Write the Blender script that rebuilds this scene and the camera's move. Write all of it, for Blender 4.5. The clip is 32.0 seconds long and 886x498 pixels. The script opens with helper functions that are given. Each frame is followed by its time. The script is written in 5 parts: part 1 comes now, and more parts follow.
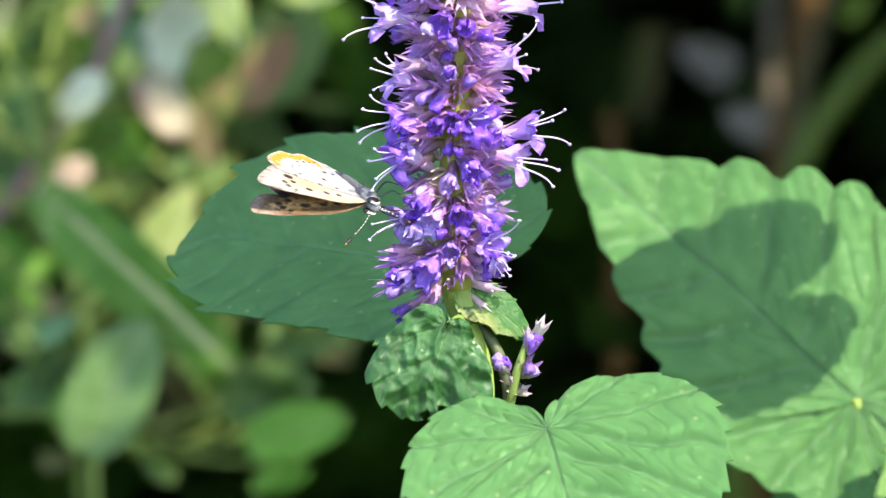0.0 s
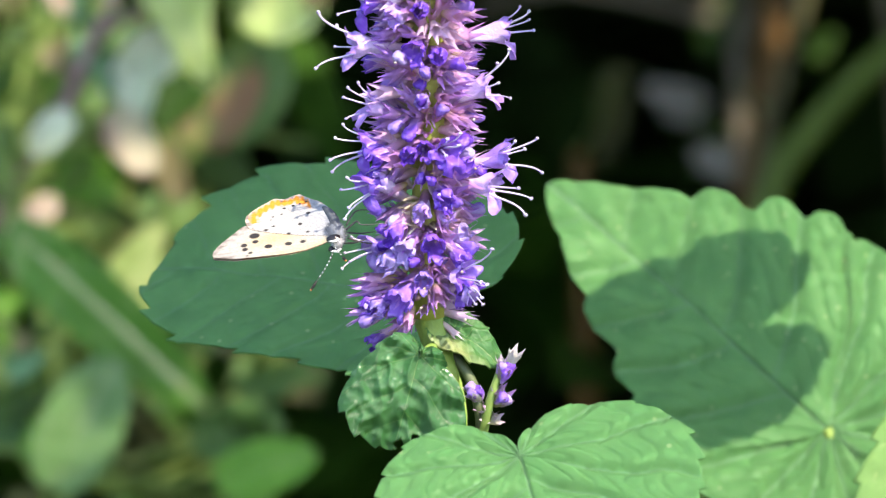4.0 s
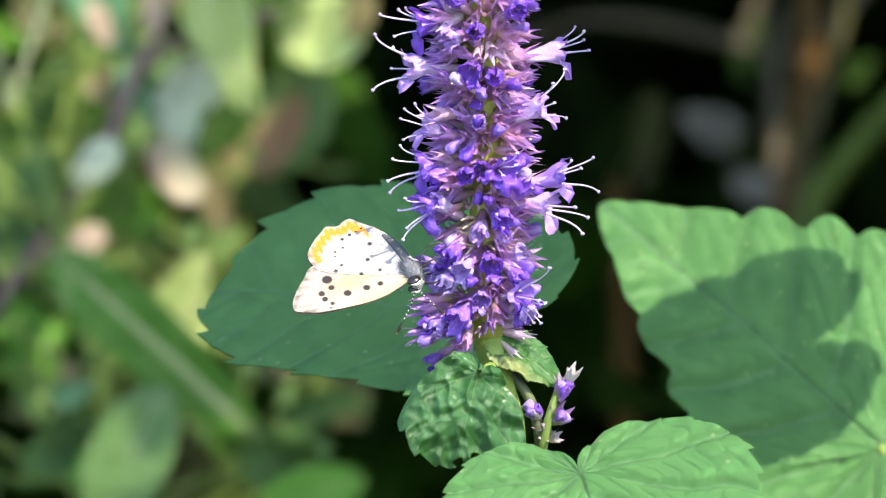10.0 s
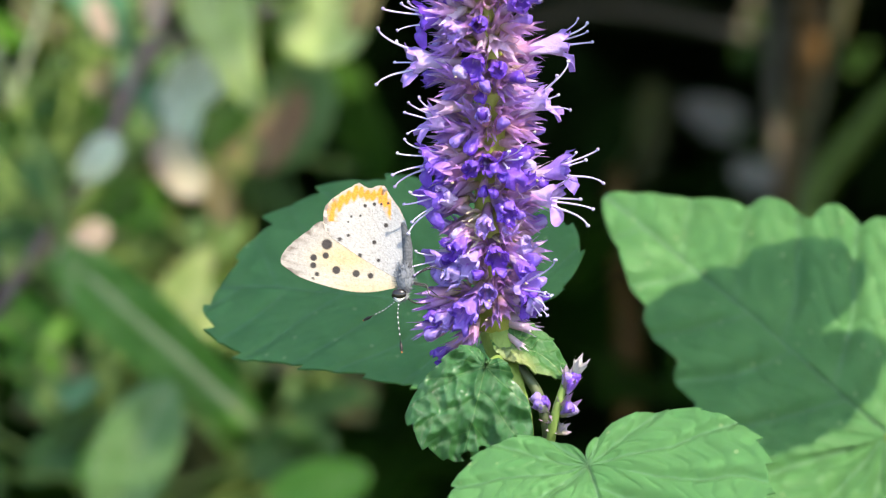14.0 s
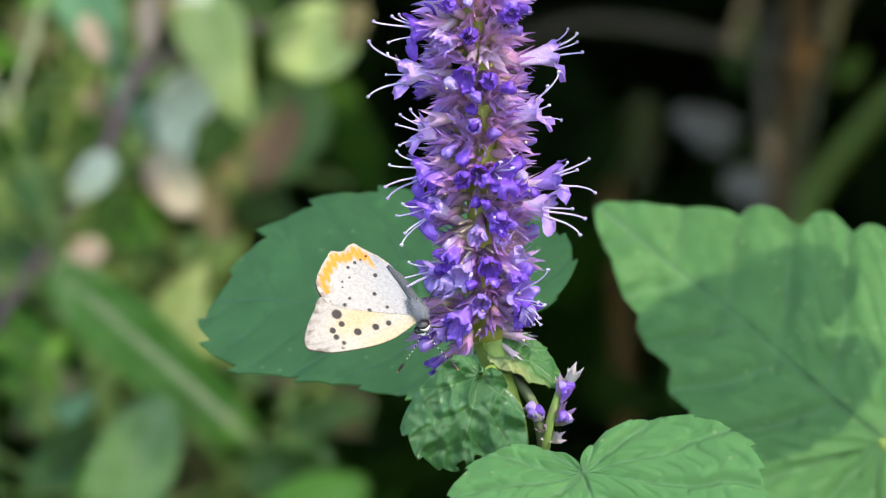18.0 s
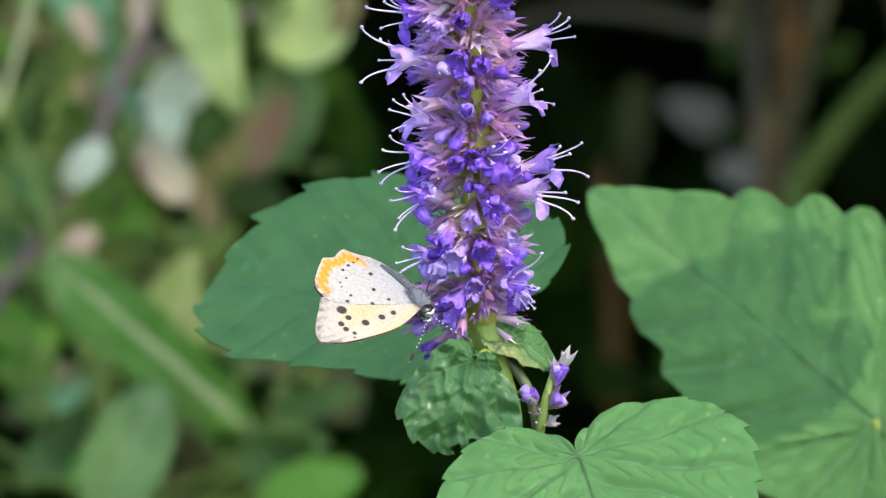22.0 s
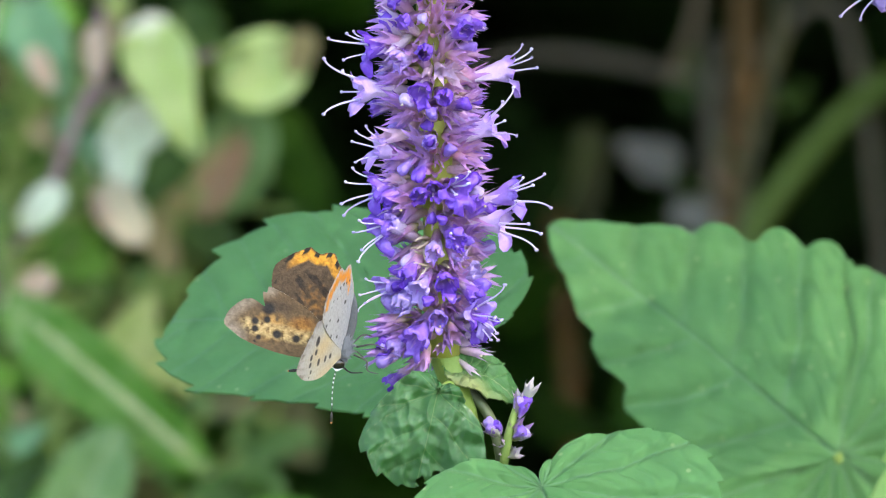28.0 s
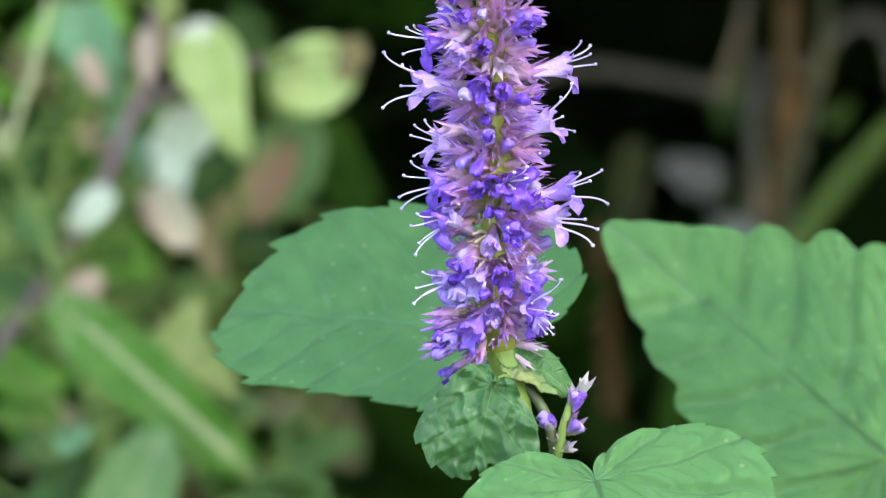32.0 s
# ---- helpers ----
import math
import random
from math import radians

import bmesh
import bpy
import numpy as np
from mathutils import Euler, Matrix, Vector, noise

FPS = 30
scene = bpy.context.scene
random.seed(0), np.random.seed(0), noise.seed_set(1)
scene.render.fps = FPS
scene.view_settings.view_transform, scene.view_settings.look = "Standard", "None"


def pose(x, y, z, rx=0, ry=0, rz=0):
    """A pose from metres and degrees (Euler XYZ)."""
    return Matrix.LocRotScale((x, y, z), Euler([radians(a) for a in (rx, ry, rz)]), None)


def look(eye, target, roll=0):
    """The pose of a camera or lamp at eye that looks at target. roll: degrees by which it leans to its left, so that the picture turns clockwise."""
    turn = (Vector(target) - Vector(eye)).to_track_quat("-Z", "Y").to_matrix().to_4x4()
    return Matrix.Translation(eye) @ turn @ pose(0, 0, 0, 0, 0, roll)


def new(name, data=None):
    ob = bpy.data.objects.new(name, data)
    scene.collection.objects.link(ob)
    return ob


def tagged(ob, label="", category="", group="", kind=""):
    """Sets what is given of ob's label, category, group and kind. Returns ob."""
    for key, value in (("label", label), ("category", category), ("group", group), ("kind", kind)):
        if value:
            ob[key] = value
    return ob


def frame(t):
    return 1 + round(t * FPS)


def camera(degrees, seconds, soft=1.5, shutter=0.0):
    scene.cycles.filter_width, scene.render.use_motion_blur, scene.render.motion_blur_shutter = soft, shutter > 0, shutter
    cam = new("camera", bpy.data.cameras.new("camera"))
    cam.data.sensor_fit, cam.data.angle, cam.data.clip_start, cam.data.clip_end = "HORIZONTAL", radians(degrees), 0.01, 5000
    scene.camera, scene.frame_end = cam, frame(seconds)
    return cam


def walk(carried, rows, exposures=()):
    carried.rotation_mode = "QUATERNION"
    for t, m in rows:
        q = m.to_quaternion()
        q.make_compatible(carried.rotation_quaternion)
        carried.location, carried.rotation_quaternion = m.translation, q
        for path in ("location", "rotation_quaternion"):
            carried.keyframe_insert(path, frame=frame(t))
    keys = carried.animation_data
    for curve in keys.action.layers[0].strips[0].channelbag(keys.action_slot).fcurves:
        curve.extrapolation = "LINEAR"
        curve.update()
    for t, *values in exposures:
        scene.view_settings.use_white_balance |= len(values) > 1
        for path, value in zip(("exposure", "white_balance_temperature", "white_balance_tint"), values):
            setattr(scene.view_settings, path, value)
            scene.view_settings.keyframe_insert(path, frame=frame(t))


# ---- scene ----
# A handheld close-up: one flower spike about 0.9 m in front of a long lens.
cam = camera(7.0, 32.0, soft=1.15, shutter=0.5)
cam.data.dof.use_dof = True
cam.data.dof.focus_distance = 0.895
cam.data.dof.aperture_fstop = 35.0

# seconds, eye, point aimed at, lean
PATH = [
    (0.0, (0.0040, -0.8756, 0.9103), (0.00235, 0.00843, 0.74158), 0.45),
    (0.5, (0.0039, -0.8746, 0.9092), (0.00369, 0.00973, 0.74212), 0.37),
    (1.0, (0.0039, -0.8744, 0.9094), (0.00367, 0.00984, 0.74188), 0.40),
    (1.5, (0.0036, -0.8742, 0.9093), (0.00397, 0.01015, 0.74191), 0.53),
    (2.0, (0.0034, -0.8739, 0.9086), (0.00461, 0.01054, 0.74180), 0.45),
    (2.5, (0.0031, -0.8751, 0.9086), (0.00500, 0.00933, 0.74212), 0.57),
    (3.0, (0.0029, -0.8766, 0.9081), (0.00604, 0.00817, 0.74312), 0.39),
    (3.5, (0.0028, -0.8759, 0.9078), (0.00593, 0.00901, 0.74391), 0.38),
    (5.5, (0.0016, -0.8801, 0.9072), (0.00347, 0.00581, 0.74863), 0.49),
    (6.0, (0.0013, -0.8812, 0.9077), (0.00399, 0.00469, 0.74877), 0.65),
    (6.5, (0.0013, -0.8810, 0.9074), (0.00360, 0.00499, 0.74925), 0.51),
    (7.0, (0.0013, -0.8809, 0.9076), (0.00258, 0.00511, 0.74975), 0.21),
    (7.5, (0.0009, -0.8815, 0.9071), (0.00186, 0.00459, 0.74950), 0.32),
    (8.0, (0.0006, -0.8824, 0.9067), (0.00118, 0.00382, 0.74991), 0.16),
    (8.5, (0.0002, -0.8827, 0.9067), (0.00041, 0.00361, 0.75026), 0.17),
    (9.0, (-0.0005, -0.8832, 0.9068), (0.00001, 0.00298, 0.74947), 0.02),
    (9.5, (-0.0015, -0.8826, 0.9065), (-0.00041, 0.00346, 0.74865), 0.02),
    (10.0, (-0.0022, -0.8824, 0.9064), (-0.00141, 0.00370, 0.74863), -0.20),
    (10.5, (-0.0029, -0.8826, 0.9068), (-0.00193, 0.00327, 0.74795), -0.20),
    (11.0, (-0.0032, -0.8828, 0.9083), (-0.00137, 0.00247, 0.74625), -0.49),
    (11.5, (-0.0039, -0.8827, 0.9079), (-0.00147, 0.00250, 0.74516), -0.42),
    (12.0, (-0.0045, -0.8833, 0.9071), (-0.00168, 0.00203, 0.74529), -0.42),
    (12.5, (-0.0045, -0.8838, 0.9065), (-0.00220, 0.00174, 0.74575), -0.68),
    (13.0, (-0.0041, -0.8839, 0.9066), (-0.00284, 0.00165, 0.74611), -0.62),
    (13.5, (-0.0035, -0.8831, 0.9069), (-0.00272, 0.00259, 0.74678), -0.60),
    (14.0, (-0.0030, -0.8820, 0.9066), (-0.00211, 0.00385, 0.74778), -0.84),
    (14.5, (-0.0027, -0.8809, 0.9064), (-0.00198, 0.00505, 0.74823), -1.05),
    (16.5, (-0.0027, -0.8868, 0.9065), (-0.00425, -0.00069, 0.74890), -1.17),
    (17.0, (-0.0028, -0.8879, 0.9068), (-0.00292, -0.00175, 0.74926), -1.38),
    (17.5, (-0.0027, -0.8874, 0.9068), (-0.00208, -0.00132, 0.74921), -1.45),
    (18.0, (-0.0027, -0.8867, 0.9066), (-0.00123, -0.00046, 0.74990), -1.49),
    (18.5, (-0.0028, -0.8869, 0.9062), (-0.00091, -0.00047, 0.75047), -1.48),
    (19.0, (-0.0031, -0.8881, 0.9058), (-0.00107, -0.00162, 0.75019), -1.43),
    (19.5, (-0.0035, -0.8892, 0.9058), (-0.00142, -0.00283, 0.74976), -1.46),
    (20.0, (-0.0038, -0.8899, 0.9055), (-0.00218, -0.00347, 0.75004), -1.44),
    (20.5, (-0.0040, -0.8906, 0.9056), (-0.00245, -0.00409, 0.75012), -1.47),
    (21.0, (-0.0036, -0.8903, 0.9061), (-0.00132, -0.00401, 0.74982), -1.74),
    (21.5, (-0.0031, -0.8898, 0.9064), (-0.00020, -0.00363, 0.74928), -1.94),
    (22.0, (-0.0032, -0.8902, 0.9066), (-0.00051, -0.00420, 0.74858), -1.81),
    (22.5, (-0.0032, -0.8899, 0.9064), (-0.00134, -0.00397, 0.74792), -1.92),
    (23.0, (-0.0035, -0.8897, 0.9055), (-0.00174, -0.00356, 0.74795), -1.91),
    (23.5, (-0.0045, -0.8898, 0.9044), (-0.00159, -0.00343, 0.74824), -1.94),
    (24.0, (-0.0048, -0.8900, 0.9037), (-0.00085, -0.00346, 0.74883), -1.90),
    (24.5, (-0.0051, -0.8913, 0.9032), (0.00058, -0.00457, 0.74911), -1.80),
    (25.0, (-0.0053, -0.8927, 0.9036), (0.00198, -0.00602, 0.74975), -2.00),
    (25.5, (-0.0047, -0.8931, 0.9038), (0.00263, -0.00614, 0.75125), -2.00),
    (27.5, (-0.0059, -0.8931, 0.9033), (0.00543, -0.00590, 0.75241), -1.85),
    (28.0, (-0.0055, -0.8892, 0.9029), (0.00422, -0.00202, 0.75205), -1.92),
    (28.5, (-0.0050, -0.8873, 0.9030), (0.00330, -0.00015, 0.75193), -1.76),
    (29.0, (-0.0046, -0.8880, 0.9035), (0.00228, -0.00084, 0.75244), -2.09),
    (29.5, (-0.0051, -0.8901, 0.9036), (0.00029, -0.00291, 0.75229), -2.06),
    (30.0, (-0.0064, -0.8928, 0.9027), (-0.00165, -0.00538, 0.75303), -1.64),
    (30.5, (-0.0073, -0.8936, 0.9025), (-0.00203, -0.00583, 0.75445), -1.49),
    (31.0, (-0.0077, -0.8927, 0.9020), (-0.00218, -0.00502, 0.75381), -1.80),
    (31.5, (-0.0089, -0.8956, 0.9006), (-0.00263, -0.00797, 0.75214), -1.67),
    (32.0, (-0.0093, -0.8954, 0.8991), (-0.00293, -0.00750, 0.75240), -1.25),
]
EXPOSURES = [(0.0, 1.94, 7150, 14), (8.0, 1.84, 7100, 13), (13.0, 1.78, 7100, 12), (16.0, 1.84, 7200, 12), (20.0, 2.00, 7500, 12), (24.0, 2.16, 7600, 12), (28.0, 2.53, 7600, 12), (32.0, 2.62, 7600, 12)]
walk(cam, [(t, look(eye, aim, lean)) for t, eye, aim, lean in PATH], EXPOSURES)

# ---------------------------------------------------------------- light
SUN_TURN, SUN_HEIGHT = radians(42), radians(52)   # to the right of the viewer's back, above the horizon
TO_SUN = Vector((math.cos(SUN_HEIGHT) * math.sin(SUN_TURN), -math.cos(SUN_HEIGHT) * math.cos(SUN_TURN), math.sin(SUN_HEIGHT)))

world = bpy.data.worlds.new("sky")
scene.world = world
world.use_nodes = True
nodes = world.node_tree.nodes
sky = nodes.new("ShaderNodeTexSky")
sky.sky_type = "NISHITA"
sky.sun_disc = False
sky.sun_elevation = SUN_HEIGHT
sky.sun_rotation = math.pi - SUN_TURN
world.node_tree.links.new(sky.outputs[0], nodes["Background"].inputs[0])
nodes["Background"].inputs[1].default_value = 0.15

sun = new("sun", bpy.data.lights.new("sun", "SUN"))
sun.data.energy = 2.5
sun.data.angle = radians(0.5)
sun.data.color = (1.0, 0.90, 0.74)
sun.matrix_world = look(TO_SUN * 50, (0, 0, 0))

# ---------------------------------------------------------------- materials
def node_material(name, rough=0.5, spec=0.5):
    mat = bpy.data.materials.new(name)
    mat.use_nodes = True
    tree = mat.node_tree
    shader = tree.nodes["Principled BSDF"]
    shader.inputs["Roughness"].default_value = rough
    shader.inputs["Specular IOR Level"].default_value = spec
    return mat, tree, shader


def add_node(tree, kind, **values):
    node = tree.nodes.new(kind)
    for key, value in values.items():
        node.inputs[key.replace("_", " ")].default_value = value
    return node


def mixed(tree, factor, a, b, mode="MIX"):
    """Colour a turned into b by factor; each may be a socket or a colour."""
    node = tree.nodes.new("ShaderNodeMix")
    node.data_type, node.blend_type = "RGBA", mode
    for socket, value in ((node.inputs[0], factor), (node.inputs[6], a), (node.inputs[7], b)):
        if hasattr(value, "is_output"):
            tree.links.new(value, socket)
        else:
            socket.default_value = (*value, 1) if isinstance(value, tuple) else value
    return node.outputs[2]


def ramped(tree, value, stops):
    node = tree.nodes.new("ShaderNodeValToRGB")
    while len(node.color_ramp.elements) < len(stops):
        node.color_ramp.elements.new(0.5)
    for element, (place, colour) in zip(node.color_ramp.elements, stops):
        element.position = place
        element.color = (*colour, 1) if isinstance(colour, tuple) else (colour, colour, colour, 1)
    tree.links.new(value, node.inputs[0])
    return node.outputs[0]


def grain(tree, scale, detail=4.0, rough=0.55):
    coords = tree.nodes.new("ShaderNodeTexCoord")
    node = add_node(tree, "ShaderNodeTexNoise", Scale=scale, Detail=detail, Roughness=rough)
    tree.links.new(coords.outputs["Object"], node.inputs["Vector"])
    return node.outputs[0]


def relief(tree, shader, height, strength, distance):
    node = add_node(tree, "ShaderNodeBump", Strength=strength, Distance=distance)
    tree.links.new(height, node.inputs["Height"])
    tree.links.new(node.outputs[0], shader.inputs["Normal"])


def attribute(tree, name):
    node = tree.nodes.new("ShaderNodeAttribute")
    node.attribute_name = name
    return node


def see_through_leaf(tree, shader, colour, share):
    """Part of the light passes through a leaf or petal."""
    thin = tree.nodes.new("ShaderNodeBsdfTranslucent")
    tree.links.new(colour, thin.inputs[0])
    mix = tree.nodes.new("ShaderNodeMixShader")
    mix.inputs[0].default_value = share
    tree.links.new(shader.outputs[0], mix.inputs[1])
    tree.links.new(thin.outputs[0], mix.inputs[2])
    tree.links.new(mix.outputs[0], tree.nodes["Material Output"].inputs[0])


def leaf_material(name, deep, light, vein, blotch=None, line=None, rough=0.42, share=0.32, pucker=0.3, net_shade=0.07, spec=0.4, specks=0.55):
    mat, tree, shader = node_material(name, rough, spec)
    mottle = grain(tree, 140, 5)
    base = mixed(tree, ramped(tree, mottle, [(0.35, 0.0), (0.65, 1.0)]), deep, light)
    if blotch:
        patch = grain(tree, 60, 3)
        base = mixed(tree, ramped(tree, patch, [(0.5, 0.0), (0.6, 1.0)]), base, blotch)
    speck = add_node(tree, "ShaderNodeTexVoronoi", Scale=330.0)
    coords = tree.nodes.new("ShaderNodeTexCoord")
    tree.links.new(coords.outputs["Object"], speck.inputs["Vector"])
    base = mixed(tree, ramped(tree, speck.outputs["Distance"], [(0.07, specks), (0.13, 0.0)]), base, vein)
    rib = attribute(tree, "vein").outputs["Fac"]
    base = mixed(tree, ramped(tree, rib, [(0.15, 0.0), (1.0, 0.58)]), base, line or vein)
    net = tree.nodes.new("ShaderNodeTexVoronoi")
    net.feature = "DISTANCE_TO_EDGE"
    net.inputs["Scale"].default_value = 900.0
    warp = mixed(tree, 0.0018, coords.outputs["Object"], add_node(tree, "ShaderNodeTexNoise", Scale=400.0).outputs["Color"])
    tree.links.new(warp, net.inputs["Vector"])
    cells = ramped(tree, net.outputs["Distance"], [(0.0, 0.0), (0.07, 1.0)])
    edges = ramped(tree, net.outputs["Distance"], [(0.0, net_shade), (0.05, 0.0)])
    base = mixed(tree, edges, base, line or tuple(0.6 * c for c in deep))
    web = tree.nodes.new("ShaderNodeTexVoronoi")
    web.feature = "DISTANCE_TO_EDGE"
    web.inputs["Scale"].default_value = 360.0
    bend = mixed(tree, 0.004, coords.outputs["Object"], add_node(tree, "ShaderNodeTexNoise", Scale=250.0).outputs["Color"])
    tree.links.new(bend, web.inputs["Vector"])
    threads = ramped(tree, web.outputs["Distance"], [(0.0, net_shade * 4), (0.035, 0.0)])
    base = mixed(tree, threads, base, line or tuple(0.6 * c for c in deep))
    tree.links.new(base, shader.inputs["Base Color"])
    furrow = ramped(tree, web.outputs["Distance"], [(0.0, 0.0), (0.06, 1.0)])
    blister = mixed(tree, 0.3, mixed(tree, 0.55, cells, furrow), grain(tree, 1500, 3))
    relief(tree, shader, blister, pucker, 0.00014)
    see_through_leaf(tree, shader, base, share)
    return mat


def stem_material(name, deep, light):
    mat, tree, shader = node_material(name, 0.5, 0.35)
    streak = grain(tree, 260, 5)
    base = mixed(tree, ramped(tree, streak, [(0.35, 0.0), (0.65, 1.0)]), deep, light)
    tree.links.new(base, shader.inputs["Base Color"])
    relief(tree, shader, grain(tree, 1800, 3), 0.4, 0.0003)
    return mat


def petal_material(name, root, middle, tip, share=0.3, rough=0.5):
    """root, middle, tip: colours along the flower, which the attribute 'along' gives."""
    mat, tree, shader = node_material(name, rough, 0.8)
    along = attribute(tree, "along").outputs["Fac"]
    base = ramped(tree, along, [(0.05, root), (0.42, middle), (0.85, tip)])
    own = tree.nodes.new("ShaderNodeObjectInfo")
    pale = ramped(tree, own.outputs["Random"], [(0.0, 0.0), (0.55, 0.05), (1.0, 0.7)])
    base = mixed(tree, pale, base, tuple(min(0.95, 0.4 * c + 0.55) for c in middle))
    deep = ramped(tree, own.outputs["Random"], [(0.0, 0.4), (0.25, 0.0)])
    base = mixed(tree, deep, base, tuple(c * 0.45 for c in tip))
    mottle = ramped(tree, grain(tree, 900, 4), [(0.42, 0.0), (0.75, 0.24)])
    base = mixed(tree, mottle, base, tuple(c * 0.38 for c in middle))
    tree.links.new(base, shader.inputs["Base Color"])
    relief(tree, shader, grain(tree, 2200, 3), 0.75, 0.00028)
    see_through_leaf(tree, shader, base, share)
    return mat


hyssop_leaf = leaf_material("hyssop_leaf", (0.100, 0.288, 0.097), (0.128, 0.334, 0.114), (0.5, 0.6, 0.32), line=(0.165, 0.325, 0.190), pucker=0.7, net_shade=0.11, spec=0.18, share=0.40, specks=0.35)
young_leaf = leaf_material("young_leaf", (0.045, 0.165, 0.045), (0.075, 0.215, 0.064), (0.34, 0.45, 0.2), blotch=(0.28, 0.34, 0.13), rough=0.3, specks=0.1)
bitten_leaf = leaf_material("bitten_leaf", (0.030, 0.140, 0.036), (0.048, 0.185, 0.050), (0.26, 0.38, 0.17), line=(0.13, 0.26, 0.08), rough=0.2, pucker=0.5, net_shade=0.0, spec=0.85, specks=0.1)
yellow_leaf = leaf_material("yellow_leaf", (0.14, 0.31, 0.08), (0.20, 0.38, 0.11), (0.38, 0.5, 0.2))
hyssop_stem = stem_material("hyssop_stem", (0.15, 0.25, 0.045), (0.22, 0.33, 0.07))
axis_stem = stem_material("axis_stem", (0.26, 0.30, 0.05), (0.36, 0.38, 0.09))
dark_stem = stem_material("dark_stem", (0.05, 0.06, 0.035), (0.10, 0.13, 0.06))
calyx_mat = petal_material("calyx", (0.58, 0.54, 0.18), (0.68, 0.37, 0.55), (0.54, 0.28, 0.72), share=0.36, rough=0.26)
calyx_blue_mat = petal_material("calyx_blue", (0.60, 0.46, 0.28), (0.62, 0.35, 0.66), (0.46, 0.24, 0.78), share=0.36, rough=0.26)
corolla_mat = petal_material("corolla", (0.62, 0.44, 0.78), (0.32, 0.14, 0.76), (0.18, 0.055, 0.68), share=0.28, rough=0.26)
pale_corolla_mat = petal_material("pale_corolla", (0.80, 0.70, 0.84), (0.66, 0.50, 0.84), (0.42, 0.24, 0.80), share=0.25, rough=0.4)
filament_mat = petal_material("filament", (0.70, 0.62, 0.85), (0.66, 0.58, 0.88), (0.60, 0.52, 0.86), share=0.2)
anther_mat = petal_material("anther", (0.42, 0.36, 0.66), (0.5, 0.44, 0.74), (0.5, 0.44, 0.74), share=0.1)
shoot_calyx_mat = petal_material("shoot_calyx", (0.34, 0.42, 0.10), (0.34, 0.34, 0.22), (0.36, 0.20, 0.46), share=0.25, rough=0.4)
withered_mat = petal_material("withered", (0.36, 0.26, 0.12), (0.48, 0.36, 0.26), (0.58, 0.46, 0.34), share=0.15, rough=0.7)

# pale greens raised further, so the colour carries the sun on these leaves
lit_pale_leaf = leaf_material("lit_pale_leaf", (0.470, 0.650, 0.213), (0.605, 0.750, 0.336), (0.45, 0.5, 0.3), rough=0.35, spec=0.3)
tan_leaf = leaf_material("tan_leaf", (0.24, 0.22, 0.10), (0.32, 0.28, 0.15), (0.4, 0.3, 0.2))
red_leaf = leaf_material("red_leaf", (0.30, 0.17, 0.095), (0.36, 0.22, 0.13), (0.3, 0.3, 0.18), blotch=(0.26, 0.32, 0.11))
pink_leaf = leaf_material("pink_leaf", (0.462, 0.374, 0.286), (0.572, 0.462, 0.374), (0.5, 0.42, 0.36))
green_leaf = leaf_material("green_leaf", (0.043, 0.132, 0.023), (0.077, 0.193, 0.038), (0.2, 0.34, 0.12))
# green darkened to put the shade between the weeds into the leaf colour
low_shade_leaf = leaf_material("low_shade_leaf", (0.018, 0.065, 0.007), (0.04, 0.108, 0.013), (0.1, 0.2, 0.06), rough=0.4, spec=0.25)
# whitened green: sunlit patches and sky glint put into the leaf colour
lit_ash_leaf = leaf_material("lit_ash_leaf", (0.58, 0.72, 0.53), (0.74, 0.81, 0.68), (0.42, 0.5, 0.38), rough=0.3, spec=0.4)
teal_leaf = leaf_material("teal_leaf", (0.091, 0.260, 0.117), (0.143, 0.351, 0.169), (0.2, 0.3, 0.2), rough=0.3, spec=0.5)
cream_leaf = leaf_material("cream_leaf", (0.54, 0.52, 0.36), (0.66, 0.60, 0.46), (0.5, 0.5, 0.4), blotch=(0.5, 0.36, 0.28), rough=0.35)
lime_leaf = leaf_material("lime_leaf", (0.258, 0.386, 0.12), (0.346, 0.442, 0.177), (0.38, 0.46, 0.2), rough=0.35, spec=0.3)
lance_leaf = leaf_material("lance_leaf", (0.07, 0.232, 0.029), (0.105, 0.302, 0.046), (0.55, 0.62, 0.36))
oval_leaf = leaf_material("oval_leaf", (0.095, 0.220, 0.058), (0.140, 0.270, 0.095), (0.3, 0.42, 0.2))
bright_leaf = leaf_material("bright_leaf", (0.094, 0.3, 0.024), (0.15, 0.384, 0.047), (0.24, 0.4, 0.12), rough=0.35, spec=0.3)
olive_leaf = leaf_material("olive_leaf", (0.075, 0.086, 0.023), (0.104, 0.115, 0.035), (0.25, 0.26, 0.12))
grey_leaf = leaf_material("grey_leaf", (0.22, 0.215, 0.195), (0.34, 0.33, 0.30), (0.6, 0.56, 0.5), share=0.1)
# near-black greens: the shade of the hollow is put into the leaf colour
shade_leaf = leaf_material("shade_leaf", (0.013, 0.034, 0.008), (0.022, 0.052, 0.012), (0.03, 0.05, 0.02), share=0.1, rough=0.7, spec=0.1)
purple_stem = stem_material("purple_stem", (0.16, 0.09, 0.11), (0.26, 0.17, 0.19))
green_stem = stem_material("green_stem", (0.13, 0.22, 0.05), (0.2, 0.3, 0.08))
olive_stem = stem_material("olive_stem", (0.07, 0.075, 0.03), (0.10, 0.10, 0.045))
brown_stem = stem_material("brown_stem", (0.12, 0.065, 0.016), (0.18, 0.10, 0.03))
grey_stem = stem_material("grey_stem", (0.15, 0.135, 0.10), (0.22, 0.20, 0.15))
shade_stem = stem_material("shade_stem", (0.085, 0.15, 0.02), (0.13, 0.21, 0.04))
